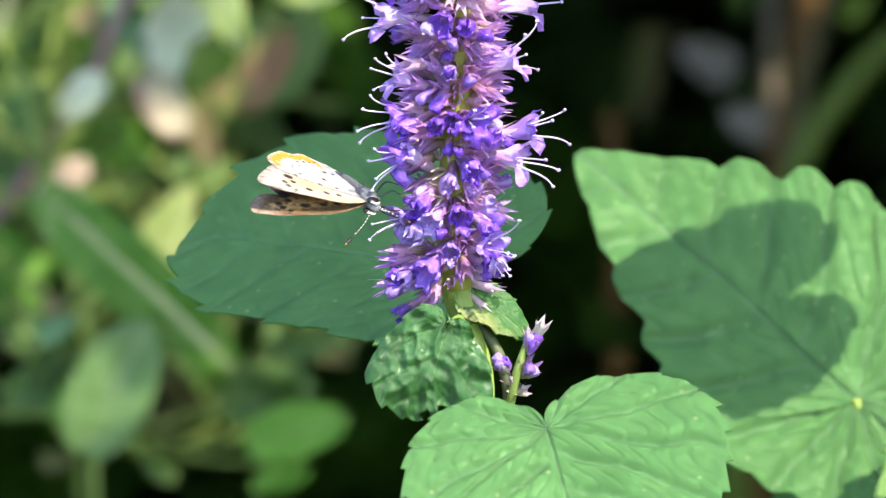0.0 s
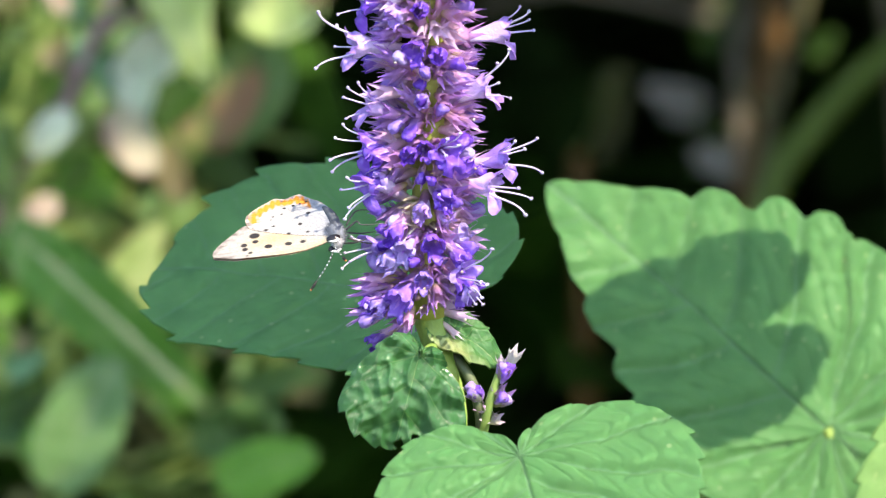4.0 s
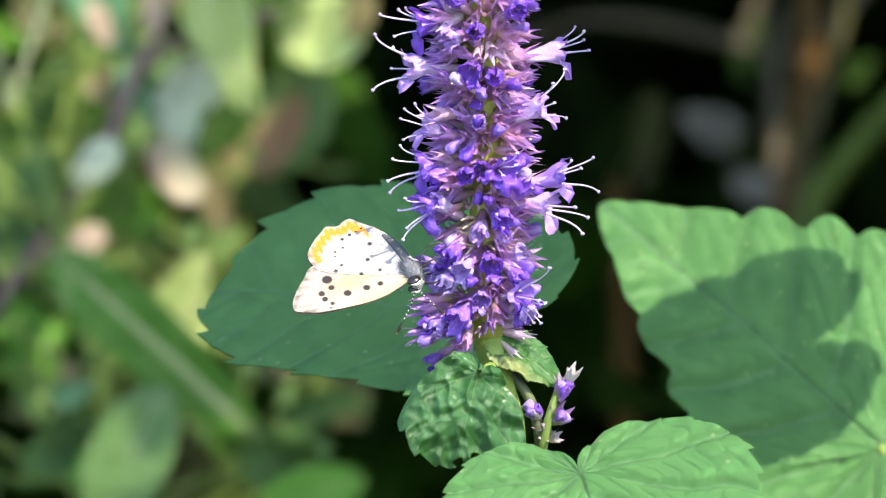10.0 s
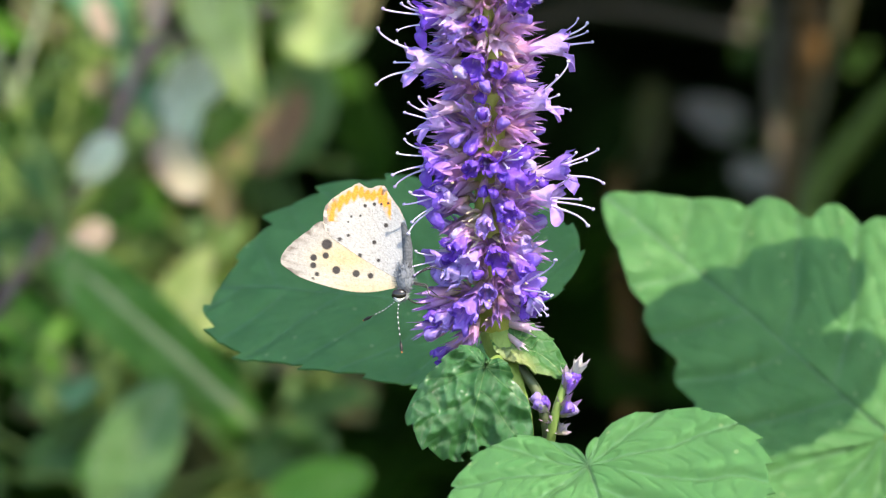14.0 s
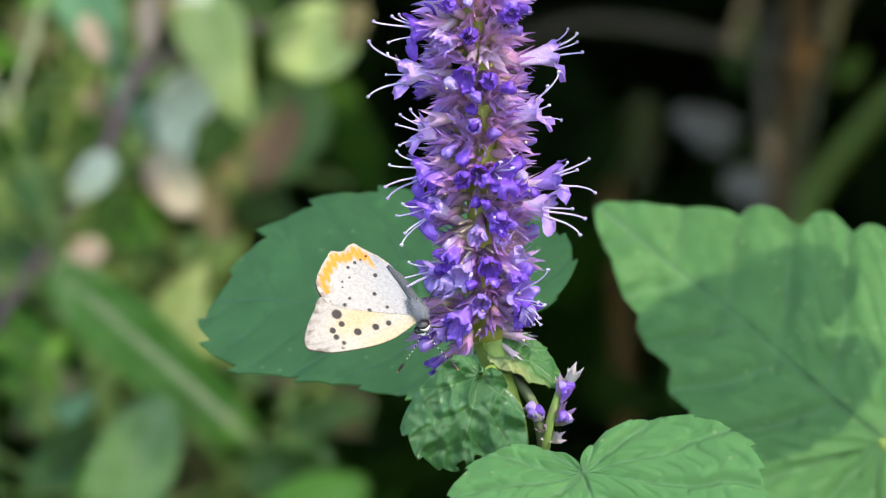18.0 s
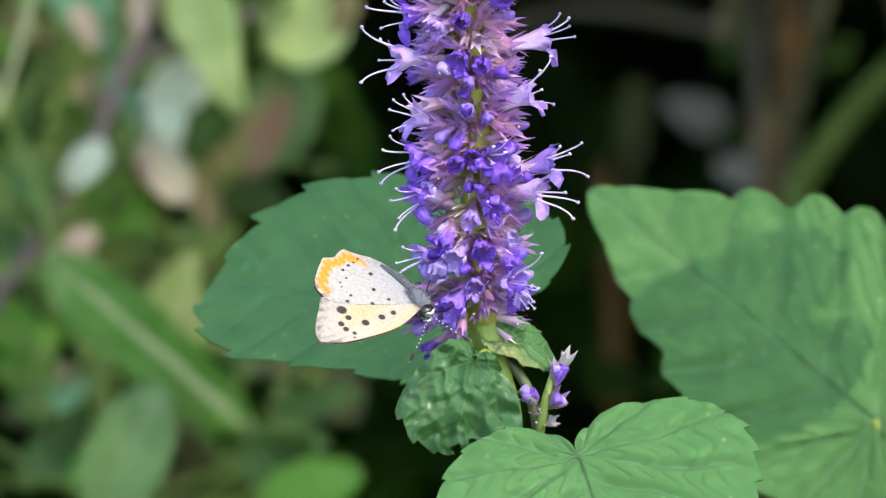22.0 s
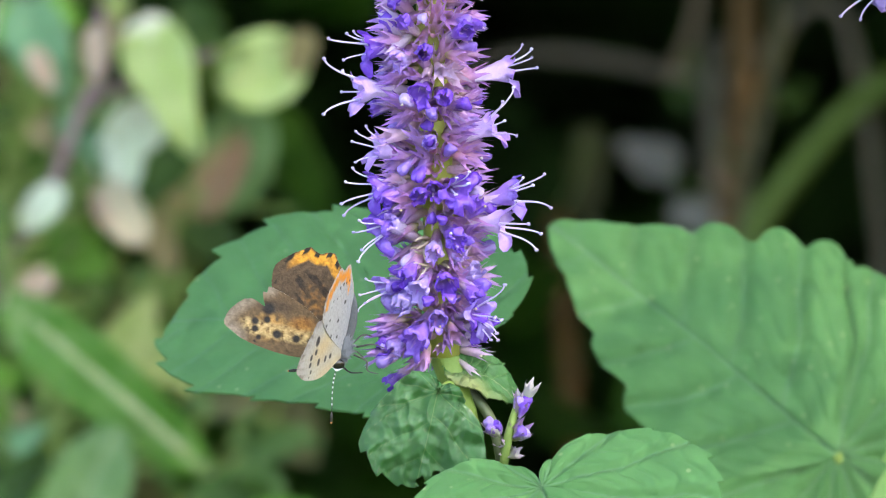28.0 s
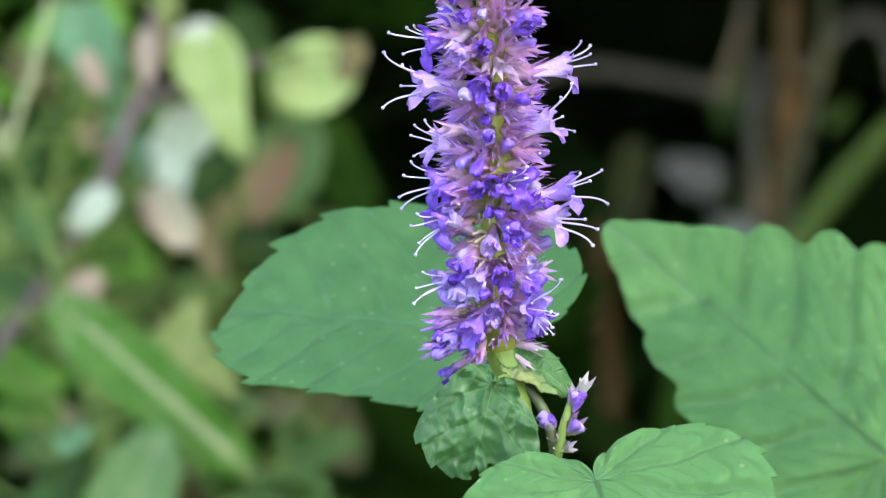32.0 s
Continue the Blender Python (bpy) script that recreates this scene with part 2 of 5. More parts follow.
straw_stem = stem_material("straw_stem", (0.36, 0.42, 0.22), (0.48, 0.52, 0.30))


def soil_material():
    mat, tree, shader = node_material("soil", 0.95, 0.1)
    coarse = ramped(tree, grain(tree, 9, 8), [(0.3, (0.03, 0.021, 0.013)), (0.5, (0.065, 0.046, 0.028)), (0.72, (0.11, 0.085, 0.05))])
    litter = ramped(tree, grain(tree, 55, 4), [(0.55, 0.0), (0.62, 0.7)])
    cover = ramped(tree, grain(tree, 5, 6), [(0.38, 0.0), (0.55, 0.9)])
    tree.links.new(mixed(tree, cover, mixed(tree, litter, coarse, (0.16, 0.11, 0.06)), mixed(tree, litter, (0.05, 0.10, 0.025), (0.09, 0.16, 0.04))), shader.inputs["Base Color"])
    relief(tree, shader, grain(tree, 40, 8), 0.8, 0.02)
    return mat


def plain_colour_material(name, rough, colour_attribute=None, colour=(0.5, 0.5, 0.5), share=0.0, bump=0.0, spec=0.3):
    mat, tree, shader = node_material(name, rough, spec)
    fleck = ramped(tree, grain(tree, 2200, 4), [(0.3, 0.0), (0.75, 0.35)])
    if colour_attribute:
        own = attribute(tree, colour_attribute).outputs["Color"]
        base = mixed(tree, fleck, own, mixed(tree, 0.75, own, (0.12, 0.1, 0.09), "MULTIPLY"))
    else:
        base = mixed(tree, fleck, colour, tuple(c * 0.6 for c in colour))
    tree.links.new(base, shader.inputs["Base Color"])
    if bump:
        relief(tree, shader, grain(tree, 3200, 2), bump, 0.0002)
    if share:
        see_through_leaf(tree, shader, base, share)
    return mat


wing_mat = plain_colour_material("wing_scales", 0.6, "tint", share=0.10, bump=0.5, spec=0.3)
fur_mat = plain_colour_material("grey_fur", 0.9, None, (0.30, 0.31, 0.34), bump=1.0)
abdomen_mat = plain_colour_material("abdomen_scales", 0.8, None, (0.09, 0.10, 0.115), bump=1.0)
slate_fur_mat = plain_colour_material("slate_fur", 0.9, None, (0.17, 0.19, 0.225), bump=1.0)
eye_mat = plain_colour_material("compound_eye", 0.18, None, (0.012, 0.010, 0.010), spec=0.6)
white_mat = plain_colour_material("white_scales", 0.7, None, (0.8, 0.8, 0.8))
leg_mat = plain_colour_material("dark_leg", 0.7, None, (0.07, 0.065, 0.065))
horn_mat = plain_colour_material("black_horn", 0.4, None, (0.02, 0.018, 0.016))
orange_mat = plain_colour_material("orange_tip", 0.5, None, (0.5, 0.18, 0.05))
cloud_mat = plain_colour_material("cloud_white", 1.0, None, (0.85, 0.85, 0.85))


# ---------------------------------------------------------------- mesh helpers
def mesh(name, verts, faces, material, smooth=True, values=None):
    """values: name of a point attribute and its list of numbers, or of colours."""
    data = bpy.data.meshes.new(name)
    data.from_pydata([tuple(v) for v in verts], [], faces)
    data.materials.append(material)
    if smooth:
        data.shade_smooth()
    for key, row in (values or {}).items():
        row = np.asarray(row, dtype=np.float32)
        if row.ndim == 1:
            data.attributes.new(key, "FLOAT", "POINT").data.foreach_set("value", row)
        else:
            full = np.concatenate([row, np.ones((len(row), 1), np.float32)], 1)
            data.attributes.new(key, "FLOAT_COLOR", "POINT").data.foreach_set("color", full.ravel())
    return data


def part(name, data, parent, m=None, label=""):
    ob = new(name, data)
    ob.parent = parent
    if m is not None:
        ob.matrix_basis = m
    if label:
        tagged(ob, label)
    return ob


def thing(name, place, label, category, group="", kind=""):
    ob = new(name)
    ob.empty_display_size = 0.02
    ob.location = place
    return tagged(ob, label, category, group, kind)


def smooth_line(points, steps):
    """Catmull-Rom through the points."""
    p = [Vector(q) for q in points]
    p = [2 * p[0] - p[1]] + p + [2 * p[-1] - p[-2]]
    out = []
    for n in range(1, len(p) - 2):
        a, b, c, d = p[n - 1:n + 3]
        for k in range(steps):
            t = k / steps
            out.append(0.5 * (2 * b + (c - a) * t + (2 * a - 5 * b + 4 * c - d) * t * t + (3 * b - a - 3 * c + d) * t ** 3))
    out.append(p[-2])
    return out


def tube_data(name, points, radii, material, sides=10, steps=6, square=0.0, values=True):
    """A tapering rod along points; square bends its section towards four sides."""
    line = smooth_line(points, steps)
    count = len(line)
    reach = np.interp(np.linspace(0, 1, count), np.linspace(0, 1, len(radii)), radii)
    verts, faces, along = [], [], []
    side = Vector((0.123, 0.95, 0.3))
    for n, place in enumerate(line):
        ahead = (line[min(n + 1, count - 1)] - line[max(n - 1, 0)]).normalized()
        side = (side - ahead * side.dot(ahead)).normalized()
        other = ahead.cross(side)
        for k in range(sides):
            a = 2 * math.pi * k / sides
            r = reach[n] * (1 + square * math.cos(4 * a))
            verts.append(place + side * (r * math.cos(a)) + other * (r * math.sin(a)))
            along.append(n / (count - 1))
        if n:
            b = n * sides
            faces += [(b - sides + k, b - sides + (k + 1) % sides, b + (k + 1) % sides, b + k) for k in range(sides)]
    faces.append(tuple(range(sides))[::-1])
    faces.append(tuple(range((count - 1) * sides, count * sides)))
    return mesh(name, verts, faces, material, values={"along": along})


def ball_data(name, radii, material, bumpy=0.0, seed=0, rings=10, sides=14, bend=None):
    verts, faces, along = [], [], []
    for n in range(rings + 1):
        v = math.pi * n / rings
        for k in range(sides):
            a = 2 * math.pi * k / sides
            d = Vector((math.sin(v) * math.cos(a), math.sin(v) * math.sin(a), math.cos(v)))
            r = 1 + bumpy * noise.noise(d * 3 + Vector((seed * 7.3, 0, 0)))
            verts.append((d.x * radii[0] * r, d.y * radii[1] * r, d.z * radii[2] * r))
            along.append(n / rings)
        if n:
            b = n * sides
            faces += [(b - sides + k, b + k, b + (k + 1) % sides, b - sides + (k + 1) % sides) for k in range(sides)]
    return mesh(name, verts, faces, material, values={"along": along})


def frame_of(base, ahead, normal):
    """Pose with x along ahead and z near normal."""
    x = Vector(ahead).normalized()
    z = Vector(normal)
    z = (z - x * z.dot(x)).normalized()
    y = z.cross(x)
    m = Matrix((x, y, z)).transposed().to_4x4()
    m.translation = Vector(base)
    return m


# ---------------------------------------------------------------- leaves
# distance of the edge from the stalk's end, by the angle from the tip (0, 12, 30, 60, 90, 120, 150, 172, 180 degrees)
EDGE_ANGLES = (0, 12, 30, 60, 90, 120, 150, 172, 180)
HEART = (1.0, 0.84, 0.66, 0.53, 0.47, 0.44, 0.38, 0.20, 0.05)
BROAD = (1.0, 0.90, 0.78, 0.66, 0.58, 0.53, 0.44, 0.24, 0.05)
ROUND = (1.0, 1.01, 0.99, 0.70, 0.60, 0.48, 0.25, 0.10, 0.04)
LOBED = (1.0, 0.93, 0.83, 0.72, 0.59, 0.37, 0.165, 0.075, 0.03)
ACUTE = (1.0, 0.80, 0.62, 0.51, 0.44, 0.36, 0.25, 0.14, 0.05)
POINTED = (1.0, 0.79, 0.61, 0.49, 0.41, 0.30, 0.17, 0.09, 0.04)
STUB = (0.90, 0.95, 1.0, 0.95, 0.80, 0.52, 0.28, 0.10, 0.04)
DELTA = (1.0, 0.62, 0.42, 0.34, 0.33, 0.31, 0.25, 0.15, 0.05)
OVAL = (1.0, 0.97, 0.87, 0.62, 0.40, 0.26, 0.16, 0.09, 0.05)
EGG = (1.0, 0.83, 0.54, 0.30, 0.21, 0.16, 0.12, 0.09, 0.08)


def leaf_data(name, length, width, material, edge=HEART, teeth=15, tooth=0.05, fold=0.12, droop=0.10, pucker=1.0,
              rings=34, spokes=150, seed=0, ribs=6.0, bites=(), wave=0.0, skew=0.0, blister=0.0, crenate=False, lobes=(1.0, 1.0), lobes_from=1.5, wrinkle=0.0):
    """A blade with its stalk's end at the origin, tip along x, upper face along z. bites: (x, y, radius) eaten away, as shares of the length."""
    rng = random.Random(seed)
    grid = np.interp(np.abs(np.linspace(-180, 180, spokes, endpoint=False)), EDGE_ANGLES, edge)
    grid = np.convolve(np.concatenate([grid[-2:], grid, grid[:2]]), [0.1, 0.2, 0.4, 0.2, 0.1], "valid")
    angles = np.linspace(-math.pi, math.pi, spokes, endpoint=False)
    broad = width / (length * 2 * max(e * math.sin(radians(a)) for e, a in zip(edge, EDGE_ANGLES)))
    verts, vein = [(0, 0, 0)], [1.0]
    shift = rng.random() * 10
    for ring in range(1, rings + 1):
        rho = ring / rings
        for a, r in zip(angles, grid):
            turn = abs(a) / math.pi
            count = turn ** 0.8 * teeth
            saw = 1 - (count % 1.0)
            if crenate:
                saw = abs(math.sin(math.pi * count)) ** 0.6
            saw = saw ** 1.4 * (0.75 + 0.5 * noise.noise(Vector((int(count) * 1.7 + shift, 3 if a > 0 else 9, 0))))
            r = r * (1 + tooth * (saw - 0.4) * min(1, 6 * (1 - turn)) * min(1, 9 * turn) * rho ** 6)
            r *= 1 + 0.05 * noise.noise(Vector((2 * math.cos(a), 2 * math.sin(a), shift)))
            behind = min(1, max(0, (abs(a) - lobes_from) / 0.6))
            r *= 1 - behind * (1 - lobes[0 if a > 0 else 1])
            x, y = rho * r * math.cos(a), rho * r * math.sin(a) * broad * (1 - skew if a > 0 else 1)
            ay = abs(y)
            wander = 0.03 * noise.noise(Vector((x * 5, y * 5, shift + 4)))
            swing = math.atan2(ay, x)
            off = x - 0.5 * ay - 0.55 * ay * ay + wander
            if off > 0:
                phase = off * ribs + (0.25 if y > 0 else 0)
                gap = 0.85 * abs(phase - round(phase)) / ribs
            else:
                phase = (1.107 - swing) / 0.5 + wander * 6
                gap = 0.5 * abs(phase - round(phase)) * math.hypot(x, ay)
            small = (ay * 9 + 0.35 * math.sin(phase * 6.28) + wander * 20) * 1.2
            gap2 = abs(small - round(small)) / 11
            near_mid = math.exp(-(ay / (0.0025 + 0.0045 * (1 - x))) ** 2) if x > 0 else math.exp(-(math.hypot(x, ay) / 0.02) ** 2)
            line = max(near_mid, 0.85 * math.exp(-(gap / 0.006) ** 2), 0.22 * math.exp(-(gap2 / 0.005) ** 2))
            z = fold * ay - droop * (x * abs(x)) - 0.35 * droop * ay * ay
            z -= pucker * (0.0045 * near_mid + 0.010 * math.exp(-(gap / 0.022) ** 2) * min(1, ay * 14) + 0.0022 * math.exp(-(gap2 / 0.012) ** 2))
            z += 0.02 * noise.noise(Vector((x * 4, y * 4, shift))) + wave * 0.05 * rho ** 2 * math.sin(5 * a + shift)
            z += blister * (noise.noise(Vector((x * 5, y * 5, shift + 2))) + 0.35 * noise.noise(Vector((x * 12, y * 12, shift + 6))))
            if wrinkle:
                z += wrinkle * ((1 - 2.4 * abs(noise.noise(Vector((x * 4, y * 6, shift + 8))))) + 0.2 * (1 - 2.4 * abs(noise.noise(Vector((x * 11, y * 13, shift + 5))))))
            verts.append((x * length, y * length, z * length))
            vein.append(line)
    faces = [(0, 1 + k, 1 + (k + 1) % spokes) for k in range(spokes)]
    for ring in range(1, rings):
        b, c = 1 + (ring - 1) * spokes, 1 + ring * spokes
        faces += [(b + k, c + k, c + (k + 1) % spokes, b + (k + 1) % spokes) for k in range(spokes)]
    if bites:
        def kept(face):
            cx = sum(verts[i][0] for i in face) / len(face) / length
            cy = sum(verts[i][1] for i in face) / len(face) / length
            return all((cx - bx) ** 2 + (cy - by) ** 2 > br * br for bx, by, br in bites)
        faces = [f for f in faces if kept(f)]
    return mesh(name, verts, faces, material, values={"vein": vein})


def thick(ob, depth):
    mod = ob.modifiers.new("thickness", "SOLIDIFY")
    mod.thickness, mod.offset = depth, -1.0
    return ob


# ---------------------------------------------------------------- flowers
def crumpled(verts, amount, seed):
    """Millimetres to metres, with soft dents."""
    out = []
    for x, y, z in verts:
        d = noise.noise_vector(Vector((x * 0.9, y * 0.9, z * 0.9 + seed * 11))) * amount
        out.append(((x + d.x) / 1000, (y + d.y) / 1000, (z + d.z) / 1000))
    return out


def calyx_data(name, material, seed, length=5.6, mouth=1.25, spread=0.35):
    """A ribbed tube with five pointed teeth, along z, in millimetres."""
    rng = random.Random(seed)
    rows, sides = [(0.0, 0.30), (0.10, 0.52), (0.30, 0.72), (0.52, mouth * 0.84), (0.68, mouth)], 20
    verts, faces, along = [], [], []
    lean = (rng.uniform(-0.4, 0.4), rng.uniform(-0.4, 0.4))
    for t, r in rows:
        for k in range(sides):
            a = 2 * math.pi * k / sides
            q = r * (1 + 0.10 * math.cos(10 * a))
            verts.append((q * math.cos(a) + lean[0] * t * t, q * math.sin(a) + lean[1] * t * t, t * length))
            along.append(t)
    tall = [rng.uniform(0.8, 1.25) for _ in range(5)]
    for step, (rise, narrow) in enumerate(((0.12, 0.52), (0.24, 0.26), (0.36, 0.03))):
        for k in range(sides):
            tooth, off = divmod(k, 4)
            mid = 2 * math.pi * (tooth + 0.375) / 5
            a = mid + (2 * math.pi * k / sides - mid) * narrow
            r = mouth * (1 + spread * rise * 3)
            verts.append((r * math.cos(a) + lean[0] * 0.6, r * math.sin(a) + lean[1] * 0.6, (0.68 + rise * tall[tooth]) * length))
            along.append(0.75 + rise * 0.7)
    rings = len(rows)
    for n in range(1, rings):
        b = n * sides
        faces += [(b - sides + k, b - sides + (k + 1) % sides, b + (k + 1) % sides, b + k) for k in range(sides)]
    for n in range(rings, rings + 3):
        b = n * sides
        faces += [(b - sides + k, b - sides + k + 1, b + k + 1, b + k) for k in range(sides) if k % 4 != 3]
    faces.append(tuple(range(sides))[::-1])
    return mesh(name, crumpled(verts, 0.12, seed), faces, material, values={"along": along})


def corolla_data(name, material, seed, opened=1.0, dents=0.50):
    """A two-lipped tube along z, lower lip towards -y, in millimetres."""
    rng = random.Random(seed)
    sides, verts, faces, along = 40, [], [], []
    tube = [(3.2, 0.62), (4.6, 0.8), (6.0, 1.15), (7.2, 1.55), (7.9, 1.75)]
    lobes = [(90 - 28, 1.4, 20, 0.25), (90 + 28, 1.4, 20, 0.25), (5, 1.2, 22, 0.8), (175, 1.2, 22, 0.8), (255, 2.3, 17, 1.0), (285, 2.3, 17, 1.0)]
    for z, r in tube:
        for k in range(sides):
            a = 2 * math.pi * k / sides
            verts.append((r * math.cos(a), r * 0.92 * math.sin(a), z))
            along.append((z - 3) / 8)
    for step in range(1, 6):
        u = step / 5
        for k in range(sides):
            deg = 360 * k / sides
            grow, flare = 0.12, 0.3
            for mid, size, wide, out in lobes:
                off = (deg - mid + 180) % 360 - 180
                w = math.exp(-(off / wide) ** 4)
                if size * w > grow:
                    grow, flare = size * w, out
            bend = flare * opened * u * 1.35
            a = radians(deg)
            r = 1.75 + grow * u * math.sin(bend) * 1.1 - 0.9 * (1 - opened) * u * u
            z = 7.9 + grow * u * math.cos(bend) - (0.4 * u * u if deg > 220 and deg < 320 else 0)
            frill = 0.3 * u * math.sin(9 * a + seed) + 0.16 * u * rng.uniform(-1, 1)
            verts.append((r * math.cos(a), r * 0.92 * math.sin(a) + frill * 0.4, z + frill))
            along.append(0.6 + 0.4 * u)
    rings = len(tube) + 5
    for n in range(1, rings):
        b = n * sides
        faces += [(b - sides + k, b - sides + (k + 1) % sides, b + (k + 1) % sides, b + k) for k in range(sides)]
    return mesh(name, crumpled(verts, dents, seed), faces, material, values={"along": along})


def bud_data(name, material, seed):
    """A closed, crumpled corolla showing past the calyx teeth."""
    rng = random.Random(seed)
    sides, verts, faces, along = 16, [], [], []
    for z, r in ((3.4, 0.7), (4.6, 1.0), (5.6, 1.3), (6.4, 1.45), (7.1, 1.3), (7.6, 0.9), (7.8, 0.3)):
        for k in range(sides):
            a = 2 * math.pi * k / sides
            q = r * (1 + 0.13 * math.cos(3 * a + seed) + 0.06 * rng.uniform(-1, 1))
            verts.append((q * math.cos(a), q * math.sin(a), z))
            along.append((z - 3) / 5)
    for n in range(1, 7):
        b = n * sides
        faces += [(b - sides + k, b - sides + (k + 1) % sides, b + (k + 1) % sides, b + k) for k in range(sides)]
    faces.append(tuple(range(6 * sides, 7 * sides)))
    return mesh(name, crumpled(verts, 0.40, seed), faces, material, values={"along": along})


def stamen_data(name, reach, side, rise, curl, seed):
    """A filament with its two-lobed anther, out of the flower's mouth."""
    points = [(side * 0.3, rise * 0.3, 6.0), (side * 0.7, rise * 0.7, 8.0), (side * 1.0, rise * 1.0 + curl * 0.15, 8.0 + reach * 0.5),
              (side * 1.25, rise * 1.3 + curl * 0.6, 8.0 + reach * 0.85), (side * 1.4, rise * 1.5 + curl * 1.3, 8.0 + reach)]
    data = tube_data(name, [(x / 1000, y / 1000, z / 1000) for x, y, z in points], [0.00015, 0.00013, 0.00011, 0.0001], filament_mat, sides=6, steps=4)
    bm = bmesh.new()
    bm.from_mesh(data)
    tip = Vector(points[-1]) / 1000
    for off in (-0.14, 0.14):
        bmesh.ops.create_icosphere(bm, subdivisions=1, radius=0.00024, matrix=Matrix.Translation(tip + Vector((off, 0.05, 0)) / 1000))
    bm.faces.ensure_lookup_table()
    for f in bm.faces[-40:]:
        f.material_index = 1
        f.smooth = True
    bm.to_mesh(data)
    bm.free()
    data.materials.append(anther_mat)
    return data


CALYXES = [calyx_data("calyx", calyx_mat if k % 2 else calyx_blue_mat, k, 5.4 + 0.3 * (k % 5), 0.86 + 0.07 * (k % 4), 0.25 + 0.2 * (k % 3)) for k in range(10)]
COROLLAS = [corolla_data("corolla", pale_corolla_mat if k in (1, 4) else corolla_mat, k, (1.0, 0.8, 1.15, 0.6, 0.95)[k]) for k in range(5)]
SHUT = [corolla_data("corolla", pale_corolla_mat if k == 3 else corolla_mat, 20 + k, (0.2, 0.45, 0.1, 0.3, 0.6)[k], 0.75) for k in range(5)]
BUDS = [bud_data("bud", corolla_mat, k) for k in range(5)]
STAMENS = [stamen_data("stamen", r, s, u, c, k) for k, (r, s, u, c) in enumerate((
    (3.9, 0.6, 1.7, 0.4), (2.8, -0.6, 1.2, 0.1), (4.4, 0.5, -1.0, -0.2), (3.6, -0.5, -1.9, -0.4), (4.6, 0.2, 0.6, 0.1), (3.4, -1.0, -0.3, 0.0)))]


def floret_pose(centre, around, lift, twist, out):
    """A flower that points away from the spike: around in degrees (0 to the right, -90 to the viewer), lift above the level."""
    a, b = radians(around), radians(lift)
    way = Vector((math.cos(a) * math.cos(b), math.sin(a) * math.cos(b), math.sin(b)))
    up = Vector((0, 0, 1)) - way * way.z
    up.normalize()
    side = up.cross(way)
    m = Matrix((side, up, way)).transposed().to_4x4()
    m.translation = Vector(centre) + way * out
    return m @ Matrix.Rotation(radians(twist), 4, "Z")


def floret(plant, m, rng, state, size=1.0, tone=""):
    """One flower: calyx, and what shows past it. state: calyx, bud, half or open; tone: pale or deep."""
    calyx = part("calyx", rng.choice(CALYXES), plant, m @ Matrix.Scale(size, 4))
    if state == "bud":
        part("bud", rng.choice(BUDS), calyx, Matrix.Rotation(rng.uniform(0, 6.3), 4, "Z") @ Matrix.Diagonal((rng.uniform(0.55, 0.85), rng.uniform(0.55, 0.85), rng.uniform(0.8, 1.0), 1)))
    elif state in ("half", "open"):
        part("corolla", rng.choice(SHUT if state == "half" else COROLLAS[1::3] if tone == "pale" else COROLLAS[0:4:2]), calyx, Matrix.Rotation(rng.uniform(-0.25, 0.25), 4, "Z") @ Matrix.Scale(1.0 if state == "open" else 0.8, 4))
        if state == "open":
            for data in rng.sample(STAMENS, 4):
                part("stamen", data, calyx, Matrix.Rotation(rng.uniform(-0.4, 0.4), 4, "Z") @ Matrix.Scale(rng.uniform(0.85, 1.1), 4))
    return calyx


def flower_spike(plant, foot, top, seed, whorl_gap, reach, fullness, skip=None, full_height=0.05):
    """Whorls of flowers up an axis from foot to top (metres, in the plant's space), thinner above full_height."""
    rng = random.Random(seed)
    foot, top = Vector(foot), Vector(top)
    tall = (top - foot).length
    count = int(tall / whorl_gap)
    verts, faces, along = [], [], []
    for n in range(count):
        t = (n + 0.5) / count
        slim = min(1.0, 0.86 + t * 1.2) if t < 0.12 else (1.0 if t < 0.65 else max(0.3, 1 - ((t - 0.65) / 0.35) ** 2 * 0.75))
        heads = int(fullness * slim) if t * tall < full_height else 20
        for k in range(heads):
            tier = k % 4
            around = 360 * (k + 0.5 * (n % 2)) / heads + rng.uniform(-12, 12)
            if 35 < around % 360 < 145 and k % 2:
                continue
            centre = foot.lerp(top, t) + Vector((0, 0, (tier - 1.5) * whorl_gap * 0.20 + rng.uniform(-0.4, 0.4) / 1000))
            lift = 6 + 21 * (tier - 1.5) + rng.uniform(-14, 16)
            dice = rng.random()
            state = "calyx" if dice < 0.74 else "bud" if dice < 0.93 else "half"
            out = reach * slim * rng.uniform(0.2, 1.0) + 0.0013 * max(0.0, -math.cos(radians(around)))
            if skip and skip(around % 360, centre.z):
                continue
            size = slim * rng.uniform(0.60, 0.90)
            m = floret_pose(centre, around, lift, rng.uniform(0, 360) if state == "calyx" else rng.uniform(-35, 35), out)
            if t * tall < full_height:
                floret(plant, m, rng, state, size)
                continue
            data, b = rng.choice(CALYXES), len(verts)
            m = m @ Matrix.Scale(size, 4)
            verts += [m @ v.co for v in data.vertices]
            faces += [tuple(b + i for i in f.vertices) for f in data.polygons]
            along += [v.value for v in data.attributes["along"].data]
    tagged(part("upper_florets", mesh("upper_florets", verts, faces, calyx_mat, values={"along": along}), plant), "crowded violet florets at the top of the spike", kind="stuff")


